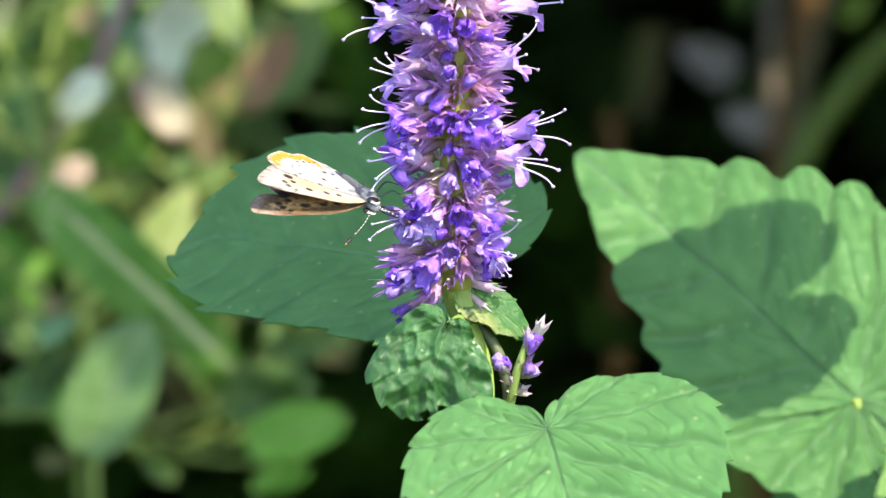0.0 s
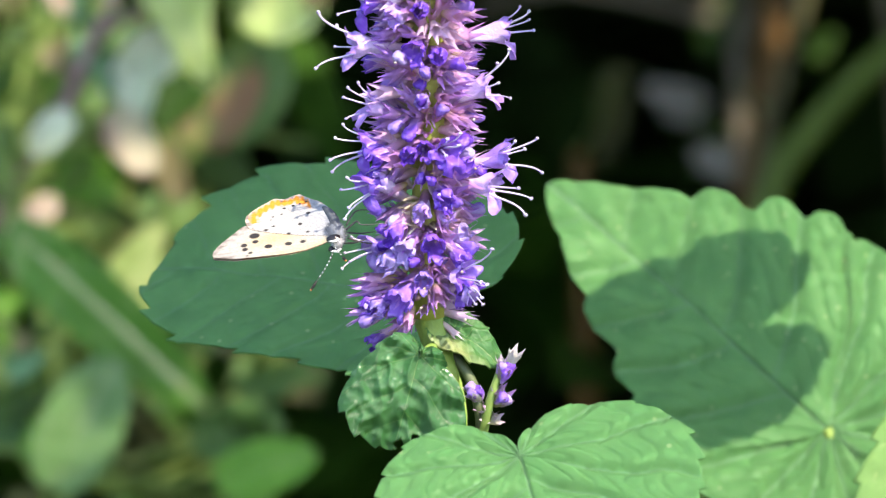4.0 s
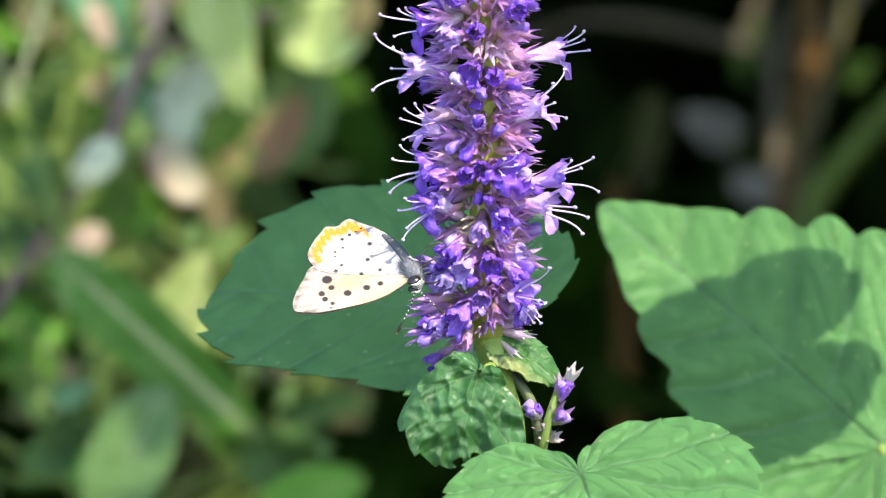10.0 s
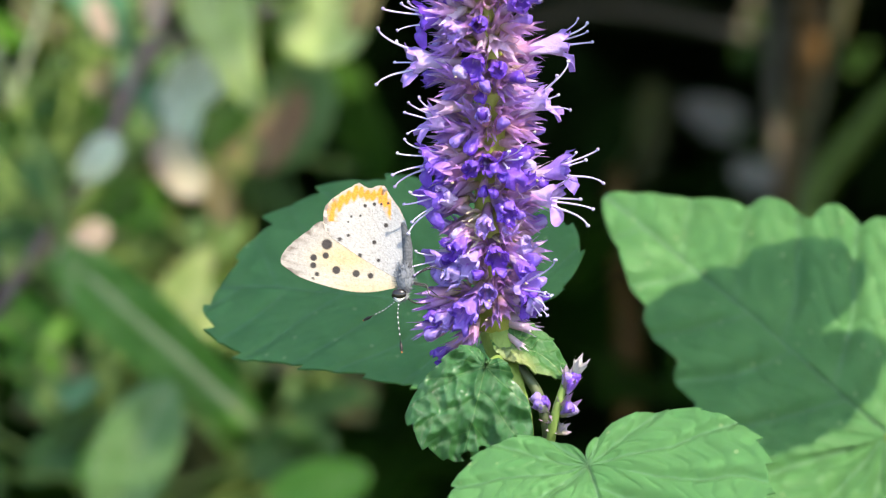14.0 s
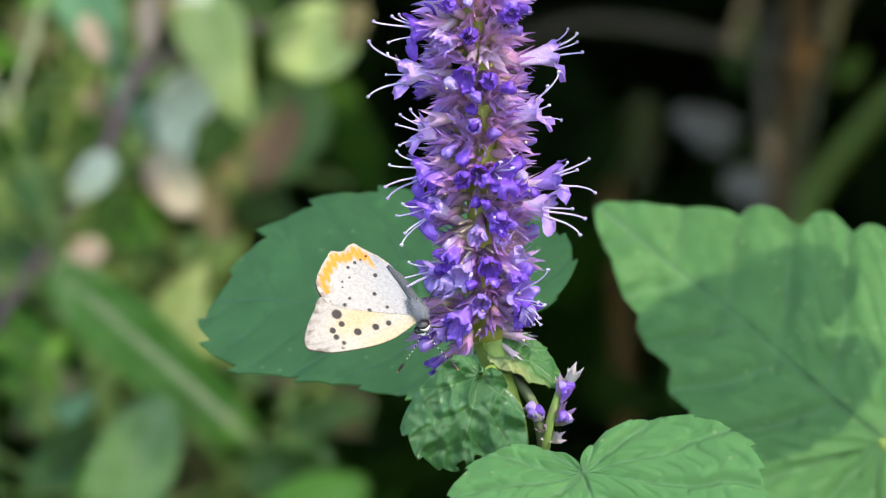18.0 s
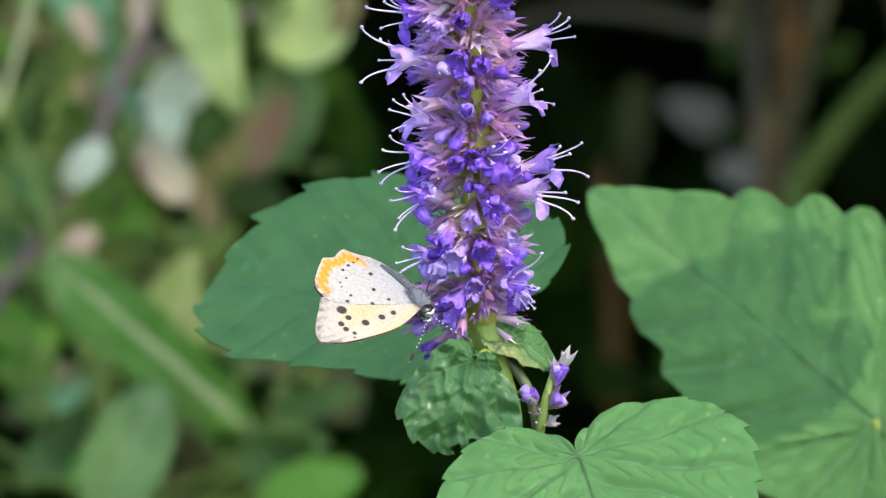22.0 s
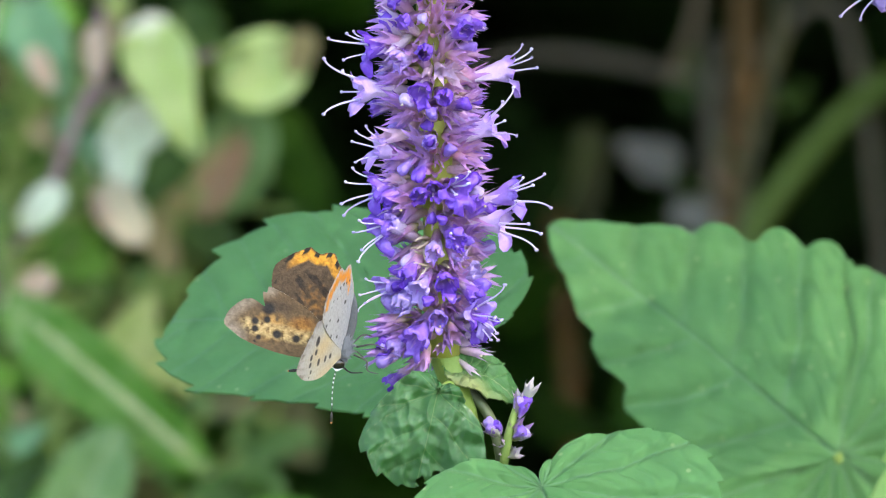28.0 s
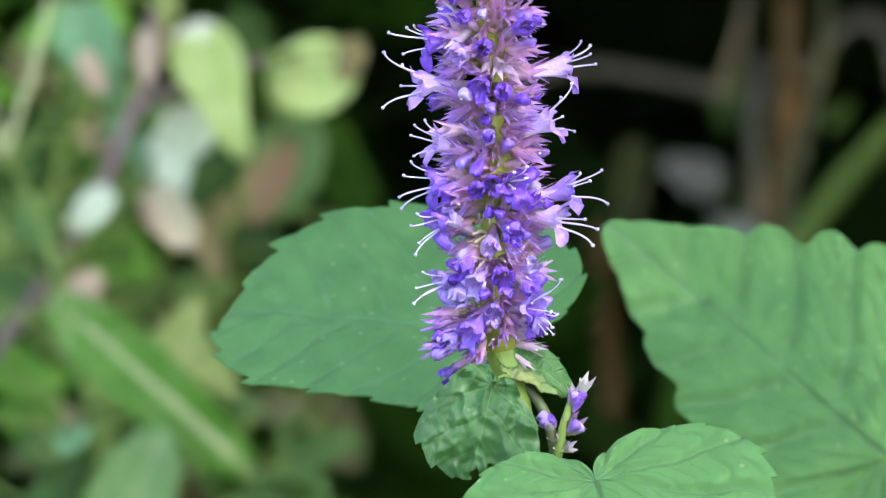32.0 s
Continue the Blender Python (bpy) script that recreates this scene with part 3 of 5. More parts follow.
# ---------------------------------------------------------------- ground
def ground_data():
    verts, faces = [], []
    near = [-3 + 0.15 * k for k in range(55)]
    spans = [-2500, -800, -250, -80, -25, -8] + [-3 + 0.15 * k for k in range(41)] + [8, 25, 80, 250, 800, 2500]
    deep = [-2500, -800, -250, -80, -25, -8] + near + [9, 25, 80, 250, 800, 2500]
    for y in deep:
        for x in spans:
            bump = 0.03 * noise.noise(Vector((x * 1.3, y * 1.3, 0))) + 0.012 * noise.noise(Vector((x * 6, y * 6, 4)))
            verts.append((x, y, bump - 0.03))
    w = len(spans)
    for j in range(len(deep) - 1):
        faces += [(j * w + i, j * w + i + 1, (j + 1) * w + i + 1, (j + 1) * w + i) for i in range(w - 1)]
    return mesh("ground", verts, faces, soil_material())


tagged(new("ground", ground_data()), "garden ground of brown soil, litter and low green growth", "ground", kind="structure")


# ---------------------------------------------------------------- the hyssop
hyssop = thing("giant_hyssop", (0.0048, 0, 0), "flowering giant hyssop with a violet flower spike and green toothed leaves", "plant")


def inside(x, y, z):
    """Millimetres in the plan, as a place in the hyssop's space."""
    return Vector((x / 1000 - 0.0048, y / 1000, z / 1000))


AXIS_FOOT, AXIS_TOP = inside(3.9, 0, 738.2), inside(3.6, 0.8, 852)
part("stem", tube_data("stem", [inside(22, 12, 0), inside(20, 8, 250), inside(15, 3, 500), inside(8.0, 1, 690), inside(6.6, -1.0, 720), inside(6.3, -1.8, 727), inside(5.9, -2.0, 731.5), inside(4.8, -1.2, 735.5), AXIS_FOOT],
                       [0.0036, 0.0030, 0.0026, 0.0021, 0.0018, 0.0017, 0.0017, 0.0016, 0.0017], hyssop_stem, sides=16, square=0.08), hyssop)
part("flower_axis", tube_data("flower_axis", [AXIS_FOOT, AXIS_FOOT.lerp(AXIS_TOP, 0.5), AXIS_TOP], [0.0019, 0.0017, 0.0006], axis_stem, sides=12, square=0.08), hyssop, label="yellow-green square flower axis")


def gap_in_front(around, z):
    """The withered hollow that faces the viewer, and the bare foot of the axis."""
    return abs((around - 248 + 180) % 360 - 180) < 24 and 0.7485 < z < 0.7540 or abs((around - 280 + 180) % 360 - 180) < 36 and z < 0.7403


flower_spike(hyssop, AXIS_FOOT, AXIS_TOP, 11, 0.0050, 0.0030, 46, gap_in_front, 0.058)

# flowers told apart: place of the mouth in mm, lift, size, state, tone
rng_open = random.Random(5)
for x, y, z, lift, size, state, tone in (
        (13.2, -0.5, 774.0, 10, 0.98, "open", "pale"), (10.8, -2.5, 767.5, 26, 0.90, "open", "pale"), (13.4, -0.8, 758.7, 16, 0.95, "open", "deep"),
        (11.9, -2.5, 755.2, 2, 0.98, "open", "pale"), (8.6, -5.6, 744.6, 12, 0.86, "open", ""), (9.0, -5.4, 742.8, -28, 0.80, "open", "deep"),
        (-4.4, -1.5, 777.6, 4, 0.95, "open", "deep"), (-5.6, -1.5, 772.4, 8, 1.0, "open", "pale"), (-3.6, -2.2, 765.3, 22, 0.92, "open", "pale"),
        (-4.2, -1.5, 760.0, 0, 0.95, "open", ""), (-3.9, -4.0, 755.0, -14, 0.90, "open", "deep"), (-3.4, -3.0, 747.5, -6, 0.78, "open", ""),
        (1.3, -7.6, 771.9, -12, 0.98, "half", "pale"), (5.2, -7.8, 771.6, -4, 0.80, "half", ""), (2.8, -7.8, 766.3, 4, 0.66, "half", ""),
        (3.4, -7.8, 760.2, 0, 0.78, "half", ""), (6.3, -7.6, 760.4, 4, 0.86, "open", "deep"), (0.9, -7.8, 759.4, -6, 0.78, "half", ""),
        (6.4, -7.6, 753.4, -16, 1.0, "half", "deep"), (4.2, -7.8, 756.6, 6, 0.72, "bud", ""), (4.7, -8.0, 747.8, -14, 1.02, "half", "deep"),
        (-2.4, -6.2, 745.0, -26, 1.06, "half", "deep"), (0.2, -7.8, 747.2, -20, 0.92, "half", ""), (-0.7, -8.0, 740.6, -26, 1.16, "half", "deep"),
        (10.2, -4.2, 747.7, 8, 0.86, "bud", "pale"), (-1.6, -6.2, 776.0, -8, 0.92, "half", "deep"), (2.4, -7.8, 777.4, 0, 0.78, "half", ""),
        (8.0, -6.0, 770.8, 10, 0.80, "bud", ""), (-4.0, -4.4, 758.0, -24, 0.88, "half", "deep"), (-1.2, -7.0, 748.6, -34, 0.86, "half", "pale"),
        (1.0, -6.2, 737.8, -44, 0.66, "calyx", ""), (-1.6, -5.4, 739.0, -36, 0.64, "calyx", ""),
        (8.8, -4.4, 740.8, -14, 0.9, "calyx", ""), (4.4, -6.6, 740.4, -30, 0.55, "calyx", ""), (-4.6, -3.2, 743.2, -4, 0.85, "calyx", ""), (-4.0, -4.0, 740.4, -22, 0.85, "calyx", ""), (-5.0, -3.0, 742.4, 0, 0.9, "calyx", ""), (-5.0, -4.4, 740.0, -8, 0.9, "half", "deep"), (-5.6, -3.6, 738.8, -12, 0.86, "calyx", ""), (-4.2, -4.8, 738.4, -20, 0.8, "bud", "deep"), (-3.8, -5.6, 739.4, -22, 0.9, "half", "deep"), (3.2, -7.4, 743.6, -12, 0.8, "half", ""), (5.6, -7.2, 741.6, -20, 0.7, "calyx", "")):
    mouth, around = inside(x, y, z), math.degrees(math.atan2(y, x - 3.8))
    reach = {"calyx": 5.8, "bud": 7.0}.get(state, 8.2) * size / 1000
    floret(hyssop, floret_pose(mouth, around, lift, rng_open.uniform(-15, 15), -reach), rng_open, state, size, tone)

# the withered hollow: dry stalks and scraps
rng_dry = random.Random(8)
for k in range(18):
    a = radians(rng_dry.uniform(-140, -80))
    start = AXIS_FOOT.lerp(AXIS_TOP, (0.7512 + rng_dry.uniform(-0.002, 0.002) - AXIS_FOOT.z) / (AXIS_TOP.z - AXIS_FOOT.z))
    way = Vector((math.cos(a), math.sin(a), rng_dry.uniform(-0.7, 0.5)))
    part("dry_stalk", tube_data("dry_stalk", [start, start + way * 0.0038 + Vector((rng_dry.uniform(-0.0006, 0.0006), 0, 0)), start + way * 0.0062 + Vector((rng_dry.uniform(-0.001, 0.001), 0, rng_dry.uniform(-0.0015, 0.0012)))],
                                [0.00022, 0.00027, 0.0001], withered_mat, sides=6, steps=3), hyssop, label="withered straw-coloured flower stalk")


# pale specks between the flowers that stand for small white glints
for k in range(9):
    a, z = radians(rng_dry.uniform(-140, -40)), rng_dry.uniform(738, 772)
    place = inside(3.8 + 7.6 * math.cos(a), 7.6 * math.sin(a), z)
    part("petal_scrap", ball_data("petal_scrap", (0.0002, 0.00014, 0.00017), withered_mat, 0.5, k, rings=5, sides=7), hyssop, Matrix.Translation(place), "tiny pale speck for a white glint")


def hyssop_blade(data, base, ahead, normal, depth=0.00025, label="", name="leaf"):
    return thick(part(name, data, hyssop, frame_of(base, ahead, normal), label), depth)


# large leaf behind the spike, from the far side of the stem
hyssop_blade(leaf_data("leaf", 0.0366, 0.0440, hyssop_leaf, ROUND, lobes=(0.48, 0.90), teeth=12, tooth=0.085, fold=0.05, droop=0.08, seed=3, ribs=5.0, pucker=0.8, blister=0.006, skew=0.33, rings=80, spokes=420),
             inside(3.9, 35, 733.8), (-1.0, 0.31, 0.12), (0.2, -0.62, 0.76))
part("leaf_stalk", tube_data("leaf_stalk", [inside(7.4, 1, 717), inside(8, 18, 724), inside(3.9, 35, 733.6)], [0.0009, 0.0008, 0.0007], hyssop_stem), hyssop)
# leaf low in front, its heart-shaped base towards the stem
hyssop_blade(leaf_data("leaf", 0.0328, 0.0370, hyssop_leaf, LOBED, teeth=17, skew=-0.1, tooth=0.06, fold=0.10, droop=0.16, seed=7, ribs=6.0, pucker=2.1, blister=0.008, rings=90, spokes=500),
             inside(15.0, -24, 726.1), (0.20, -0.80, -0.52), (-0.08, -0.50, 0.84))
part("leaf_stalk", tube_data("leaf_stalk", [inside(9.6, 1, 690), inside(12, -12, 712), inside(15.4, -23.6, 725.4)], [0.001, 0.0009, 0.0005], hyssop_stem), hyssop)
# small damaged leaf under the bloom
hyssop_blade(leaf_data("leaf", 0.0130, 0.0176, bitten_leaf, STUB, teeth=9, tooth=0.09, fold=-0.16, droop=0.30, seed=12, ribs=3.2, pucker=1.1, blister=0.06, wrinkle=0.046, rings=70, spokes=300,
                       bites=((0.74, 0.17, 0.042), (0.78, 0.165, 0.03), (0.84, 0.035, 0.045), (0.90, 0.06, 0.055), (0.97, 0.08, 0.07)), wave=1.3, skew=0.0, lobes=(0.40, 0.62), lobes_from=0.9),
             inside(2.9, -8.6, 735.2), (-0.25, -0.34, -0.91), (0.10, -0.86, 0.42), label="small puckered green leaf with a bitten edge and a hole")
part("leaf_stalk", tube_data("leaf_stalk", [inside(5.3, -0.4, 733.5), inside(4.4, -4, 735.2), inside(3.0, -8.4, 735.2)], [0.0008, 0.0006, 0.0004], hyssop_stem), hyssop)
# its partner on the other side
hyssop_blade(leaf_data("leaf", 0.0076, 0.0064, young_leaf, BROAD, teeth=6, tooth=0.12, fold=0.30, droop=0.5, seed=15, ribs=4.0, pucker=1.2, blister=0.05, wrinkle=0.05, rings=40, spokes=200),
             inside(6.8, -1.2, 736.4), (0.90, -0.28, -0.26), (0.10, -0.62, 0.76), label="small dark green leaf with a yellowed middle")
part("leaf_stalk", tube_data("leaf_stalk", [inside(5.6, 0, 733.5), inside(6.2, -0.6, 735.4), inside(6.8, -1.2, 736.4)], [0.0007, 0.0006, 0.0005], hyssop_stem), hyssop)

# short side shoot with a few buds
part("side_shoot", tube_data("side_shoot", [inside(8.0, 0.6, 712), inside(10.4, -2.4, 723), inside(9.5, -2.6, 730.2), inside(6.4, -1.2, 734.6)], [0.0007, 0.0006, 0.0007, 0.0006], dark_stem), hyssop)
part("side_shoot", tube_data("side_shoot", [inside(8.2, 0.2, 716), inside(10.6, -2.6, 724), inside(11.6, -3.4, 728.5), inside(13.0, -3.2, 733)], [0.0007, 0.0007, 0.0006, 0.0004], green_stem), hyssop)
SHOOT_CALYXES = [calyx_data("calyx", shoot_calyx_mat, 40 + k, 2.7 + 0.3 * k, 1.05, 0.3) for k in range(3)]
rng_side = random.Random(21)
for x, z, around, lift, size, closed in ((9.8, 729.4, -130, 50, 0.95, True), (13.3, 732.0, -40, 62, 1.0, True), (12.9, 728.6, -40, 34, 0.95, True), (14.5, 734.0, -30, 58, 0.8, False), (12.6, 726.2, -30, 20, 0.7, False),
                                         (11.4, 726.4, -110, 20, 0.75, False), (12.4, 729.8, -80, 60, 0.7, False), (10.8, 727.6, -150, 30, 0.65, False), (13.0, 733.6, -100, 75, 0.6, False)):
    calyx = part("calyx", rng_side.choice(SHOOT_CALYXES), hyssop, floret_pose(inside(x, -3.4, z), around, lift, rng_side.uniform(0, 360), -0.0014) @ Matrix.Scale(size, 4), "green calyx flushed with purple")
    if closed:
        for k in range(3):
            part("bud", rng_side.choice(BUDS), calyx, Matrix.Translation(((0.5 * math.cos(2.1 * k)) / 1000, 0.5 * math.sin(2.1 * k) / 1000, -0.0006 - 0.0003 * k)) @ Matrix.Diagonal((0.5, 0.5, 0.46, 1)))


# ---------------------------------------------------------------- the neighbouring hyssop
neighbour = thing("giant_hyssop", (0.062, 0.010, 0), "second giant hyssop with a violet spike and broad leaves", "plant")


def beside(x, y, z):
    return Vector((x / 1000 - 0.062, y / 1000 - 0.010, z / 1000))


part("stem", tube_data("stem", [beside(100, 40, 0), beside(92, 48, 300), beside(84, 50, 560), beside(76, 46, 690), beside(72, 24, 750), beside(69.5, 10, 781)],
                       [0.0034, 0.003, 0.0025, 0.002, 0.0016, 0.0013], hyssop_stem, sides=14, square=0.08), neighbour)
flower_spike(neighbour, beside(69.5, 10, 783.5), beside(67, 12, 838), 33, 0.0056, 0.006, 20, full_height=0.02)
rng_two = random.Random(2)
for around, height, lift in ((190, 785.5, -20), (205, 788.0, 0), (230, 785.0, -10), (180, 792, 5)):
    floret(neighbour, floret_pose(beside(69.2, 10, height), around, lift, 0, 0.0026), rng_two, "open", 1.0)
thick(part("leaf", leaf_data("leaf", 0.0515, 0.0470, hyssop_leaf, ACUTE, teeth=13, crenate=True, tooth=0.085, fold=0.10, droop=0.05, seed=22, ribs=5.5, pucker=1.8, skew=0.21, blister=0.006, rings=80, spokes=420), neighbour,
           frame_of(beside(58.2, 84, 707.0), (-0.72, 0.26, 0.62), (0.05, -0.81, 0.58))), 0.00025)
part("leaf_stalk", tube_data("leaf_stalk", [beside(82, 50, 600), beside(70, 72, 660), beside(61, 83, 697), beside(58.2, 84, 707)], [0.0011, 0.001, 0.0008, 0.0007], hyssop_stem), neighbour)
thick(part("leaf", leaf_data("leaf", 0.030, 0.026, yellow_leaf, HEART, teeth=11, tooth=0.1, fold=0.12, droop=0.1, seed=25), neighbour,
           frame_of(beside(81, 58, 715), (-0.75, -0.35, -0.55), (-0.1, -0.6, 0.78)), "yellow-green leaf"), 0.00025)
part("leaf_stalk", tube_data("leaf_stalk", [beside(82, 49, 690), beside(82, 54, 708), beside(81, 58, 715)], [0.001, 0.0009, 0.0007], hyssop_stem), neighbour)
thick(part("leaf", leaf_data("leaf", 0.034, 0.030, hyssop_leaf, HEART, teeth=11, tooth=0.08, seed=27), neighbour,
           frame_of(beside(74, 100, 690), (-0.80, -0.1, -0.2), (0, -0.8, 0.6))), 0.00025)
part("leaf_stalk", tube_data("leaf_stalk", [beside(83, 50, 640), beside(80, 80, 675), beside(74, 100, 690)], [0.001, 0.0009, 0.0007], hyssop_stem), neighbour)
# unseen leaf added higher up, to shade the broad leaf
thick(part("leaf", leaf_data("leaf", 0.036, 0.027, hyssop_leaf, HEART, teeth=11, tooth=0.08, seed=31), neighbour,
           frame_of(beside(84.6, 45.0, 794.3), (-1.06, -0.71, 0.13), (0.41, -0.46, 0.79))), 0.00025)
part("leaf_stalk", tube_data("leaf_stalk", [beside(67, 22, 755), beside(77, 36, 780), beside(84.6, 45.0, 794.3)], [0.001, 0.0009, 0.0007], hyssop_stem), neighbour)

# two more unseen leaves, added to shade the leaf behind the spike
thick(part("leaf", leaf_data("leaf", 0.038, 0.032, hyssop_leaf, HEART, teeth=11, tooth=0.08, seed=35), neighbour,
           frame_of(beside(49, -13, 851), (-1.0, -0.15, 0.25), (0.41, -0.46, 0.79))), 0.00025)
part("leaf_stalk", tube_data("leaf_stalk", [beside(61.2, 11.8, 830), beside(56, 0, 845), beside(49, -13, 851)], [0.0009, 0.0008, 0.0006], hyssop_stem), neighbour)

thick(part("leaf", leaf_data("leaf", 0.036, 0.033, hyssop_leaf, HEART, teeth=11, tooth=0.08, seed=37), neighbour,
           frame_of(beside(45, -6, 806), (-1.0, 0.0, 0.52), (0.41, -0.46, 0.79))), 0.00025)
part("leaf_stalk", tube_data("leaf_stalk", [beside(62.3, 11, 800), beside(55, 0, 803), beside(45, -6, 806)], [0.0009, 0.0008, 0.0006], hyssop_stem), neighbour)

# ---------------------------------------------------------------- weeds behind
WEEDS = {}


def weed(name, label, place):
    ob = thing(name, (place[0] / 1000, place[1] / 1000, 0), label, "plant")
    WEEDS[ob.name] = []
    return ob


def weed_stem(plant, points, radius, material):
    points = [Vector((x / 1000, y / 1000, z / 1000)) - plant.location for x, y, z in points]
    line = list(points)
    if not WEEDS[plant.name]:
        low = line[-1]
        line += [Vector((low.x * 0.6, low.y + 0.01, low.z * 0.5)), Vector((0, 0, -0.02))]
    WEEDS[plant.name] += smooth_line(points, 8)
    part("stem", tube_data("stem", line, [radius / 1000 * 0.8, radius / 1000, radius / 1000 * 1.1], material, sides=10), plant)


leaf_seed = [100]


def weed_leaf(plant, base, length, width, turn, lean, material, edge=None):
    """base in mm; turn: of the tip, from the right, anticlockwise; lean: how far the face looks up."""
    leaf_seed[0] += 1
    base = Vector(base) / 1000 - plant.location
    a, b = radians(turn), radians(lean)
    rise = Vector((0, math.sin(b), math.cos(b)))
    ahead = Vector((math.cos(a), 0, 0)) + rise * math.sin(a)
    seed = leaf_seed[0]
    edge = edge or (EGG if width < 0.6 * length else POINTED)
    data = leaf_data("leaf", length / 1000, width / 1000, material, edge, teeth=9, tooth=0.04, fold=0.15, droop=0.12 + 0.1 * math.sin(seed), rings=14, spokes=60, seed=seed, ribs=5.0, pucker=0.8)
    thick(part("leaf", data, plant, frame_of(base, ahead, (0.25 * math.sin(seed * 2.1), -math.cos(b), math.sin(b)))), 0.0003)
    near = min(WEEDS[plant.name], key=lambda p: (p - base).length + 0.3 * abs(p.z + 0.02 - base.z))
    sag = near.lerp(base, 0.5) + Vector((0, 0.012, -0.1 * (near - base).length))
    part("leaf_stalk", tube_data("leaf_stalk", [near, sag, base], [0.0007, 0.0006, 0.0005], green_stem, sides=6, steps=4), plant)


knot = weed("dock_plant", "tall weed with pale, sunlit-toned and reddening leaves on a purple stem", (-85, 470))
nettle = weed("nettle_plant", "low green weed with long and oval leaves", (-60, 430))
vine = weed("climbing_weed", "thin climbing weed with small green leaves", (-90, 580))
dead_stalk = weed("dead_stalk", "dry brown stalk with shrivelled grey leaves", (90, 820))
green_stalk = weed("green_stalk", "leaning green plant stalk in the shade", (75, 770))
twig = weed("bare_cane", "bare grey arching cane in the shade", (150, 870))
brown_cane = weed("brown_cane", "upright brown cane in the shade", (45, 820))
# dock-like weed with reddening leaves and pale ones whose colour carries sunlight
weed_stem(knot, [(-53, 452, 723), (-53, 450, 712), (-57, 449, 705), (-63, 447, 691), (-68, 445, 682), (-74, 444, 674), (-86, 442, 658), (-104, 438, 640)], 1.2, purple_stem)
weed_stem(knot, [(-32, 456, 713), (-42, 455, 710), (-51, 454, 707), (-58, 454, 703)], 0.8, purple_stem)
weed_leaf(knot, (-43, 451, 714), 25, 14, -74, 4, lit_pale_leaf, DELTA)
weed_leaf(knot, (-18, 465, 710), 15.5, 14.5, -162, 12, lit_pale_leaf, OVAL)
weed_leaf(knot, (-15, 453, 716), 9, 5, -110, 0, tan_leaf)
weed_leaf(knot, (-30, 488, 691), 16, 9, -116, 10, red_leaf, OVAL)
weed_leaf(knot, (-27, 500, 693), 19, 15, -112, 12, oval_leaf, OVAL)
weed_leaf(knot, (-54, 442, 720), 10, 4, -92, 10, pink_leaf)
weed_leaf(knot, (-67, 462, 720), 19, 12, -69, 20, teal_leaf)
weed_leaf(knot, (-66, 451, 715), 9, 4, -65, 10, pink_leaf)
weed_leaf(knot, (-46, 468, 699), 15, 10, -140, 14, lit_ash_leaf)
weed_leaf(knot, (-50, 462, 694), 11, 7, -95, 6, lit_ash_leaf)
weed_leaf(knot, (-60, 470, 700), 12, 8, -60, 20, teal_leaf)
weed_leaf(knot, (-54, 461, 687), 14, 8, -58, 5, cream_leaf)
weed_leaf(knot, (-62, 436, 691), 11, 6, -138, 5, lit_ash_leaf)
weed_leaf(knot, (-64, 424, 677), 11, 5, -150, 20, pink_leaf)
weed_leaf(knot, (-67, 494, 673), 16, 13, -32, 20, bright_leaf)
weed_leaf(knot, (-46, 475, 679), 12, 6, -72, 10, tan_leaf)
weed_leaf(knot, (-52, 461, 656), 13, 9, 58, 10, lime_leaf)
weed_leaf(knot, (-61, 497, 689), 16, 10, -100, 25, green_leaf)
weed_leaf(knot, (-39, 527, 689), 20, 11, -125, 25, low_shade_leaf)
weed_leaf(knot, (-59, 519, 696), 12, 9, -42, 20, green_leaf)
# nettle-like weed low down
weed_stem(nettle, [(-74, 416, 691), (-69, 413, 673), (-65, 410, 656), (-61, 405, 630)], 0.8, green_stem)
weed_leaf(nettle, (-67, 393, 675), 48, 12, -43, 4, lance_leaf)
# pale midrib of the long leaf, built as a thin stem in front
weed_stem(nettle, [(-65, 389, 675), (-56, 387, 667), (-47, 386, 659), (-39, 385, 651)], 0.4, straw_stem)
weed_leaf(nettle, (-61, 386, 635), 23, 15, 65, 0, oval_leaf, OVAL)
weed_leaf(nettle, (-37, 416, 635), 17, 10, 12, 15, green_leaf)
weed_leaf(nettle, (-30, 447, 638), 15, 6, 16, 5, green_leaf)
weed_leaf(nettle, (-32, 405, 630), 19, 10, 17, 30, bright_leaf)
weed_leaf(nettle, (-84, 451, 657), 15, 10, -26, 25, bright_leaf)
weed_leaf(nettle, (-82, 459, 647), 14, 9, -31, 30, bright_leaf)
weed_leaf(nettle, (-84, 463, 668), 10, 9, 39, 20, green_leaf)
weed_leaf(nettle, (-78, 448, 643), 13, 8, -49, 25, green_leaf)
weed_leaf(nettle, (-64, 490, 650), 13, 8, -121, 30, green_leaf)
weed_leaf(nettle, (-60, 508, 637), 14, 9, -36, 35, green_leaf)
weed_leaf(nettle, (-49, 490, 650), 14, 9, -41, 25, lime_leaf)
weed_leaf(nettle, (-72, 427, 636), 11, 9, -140, 25, green_leaf)
weed_leaf(nettle, (-51, 437, 637), 13, 5, -47, 10, olive_leaf)
weed_leaf(nettle, (-47, 426, 630), 12, 5, -168, 10, olive_leaf)
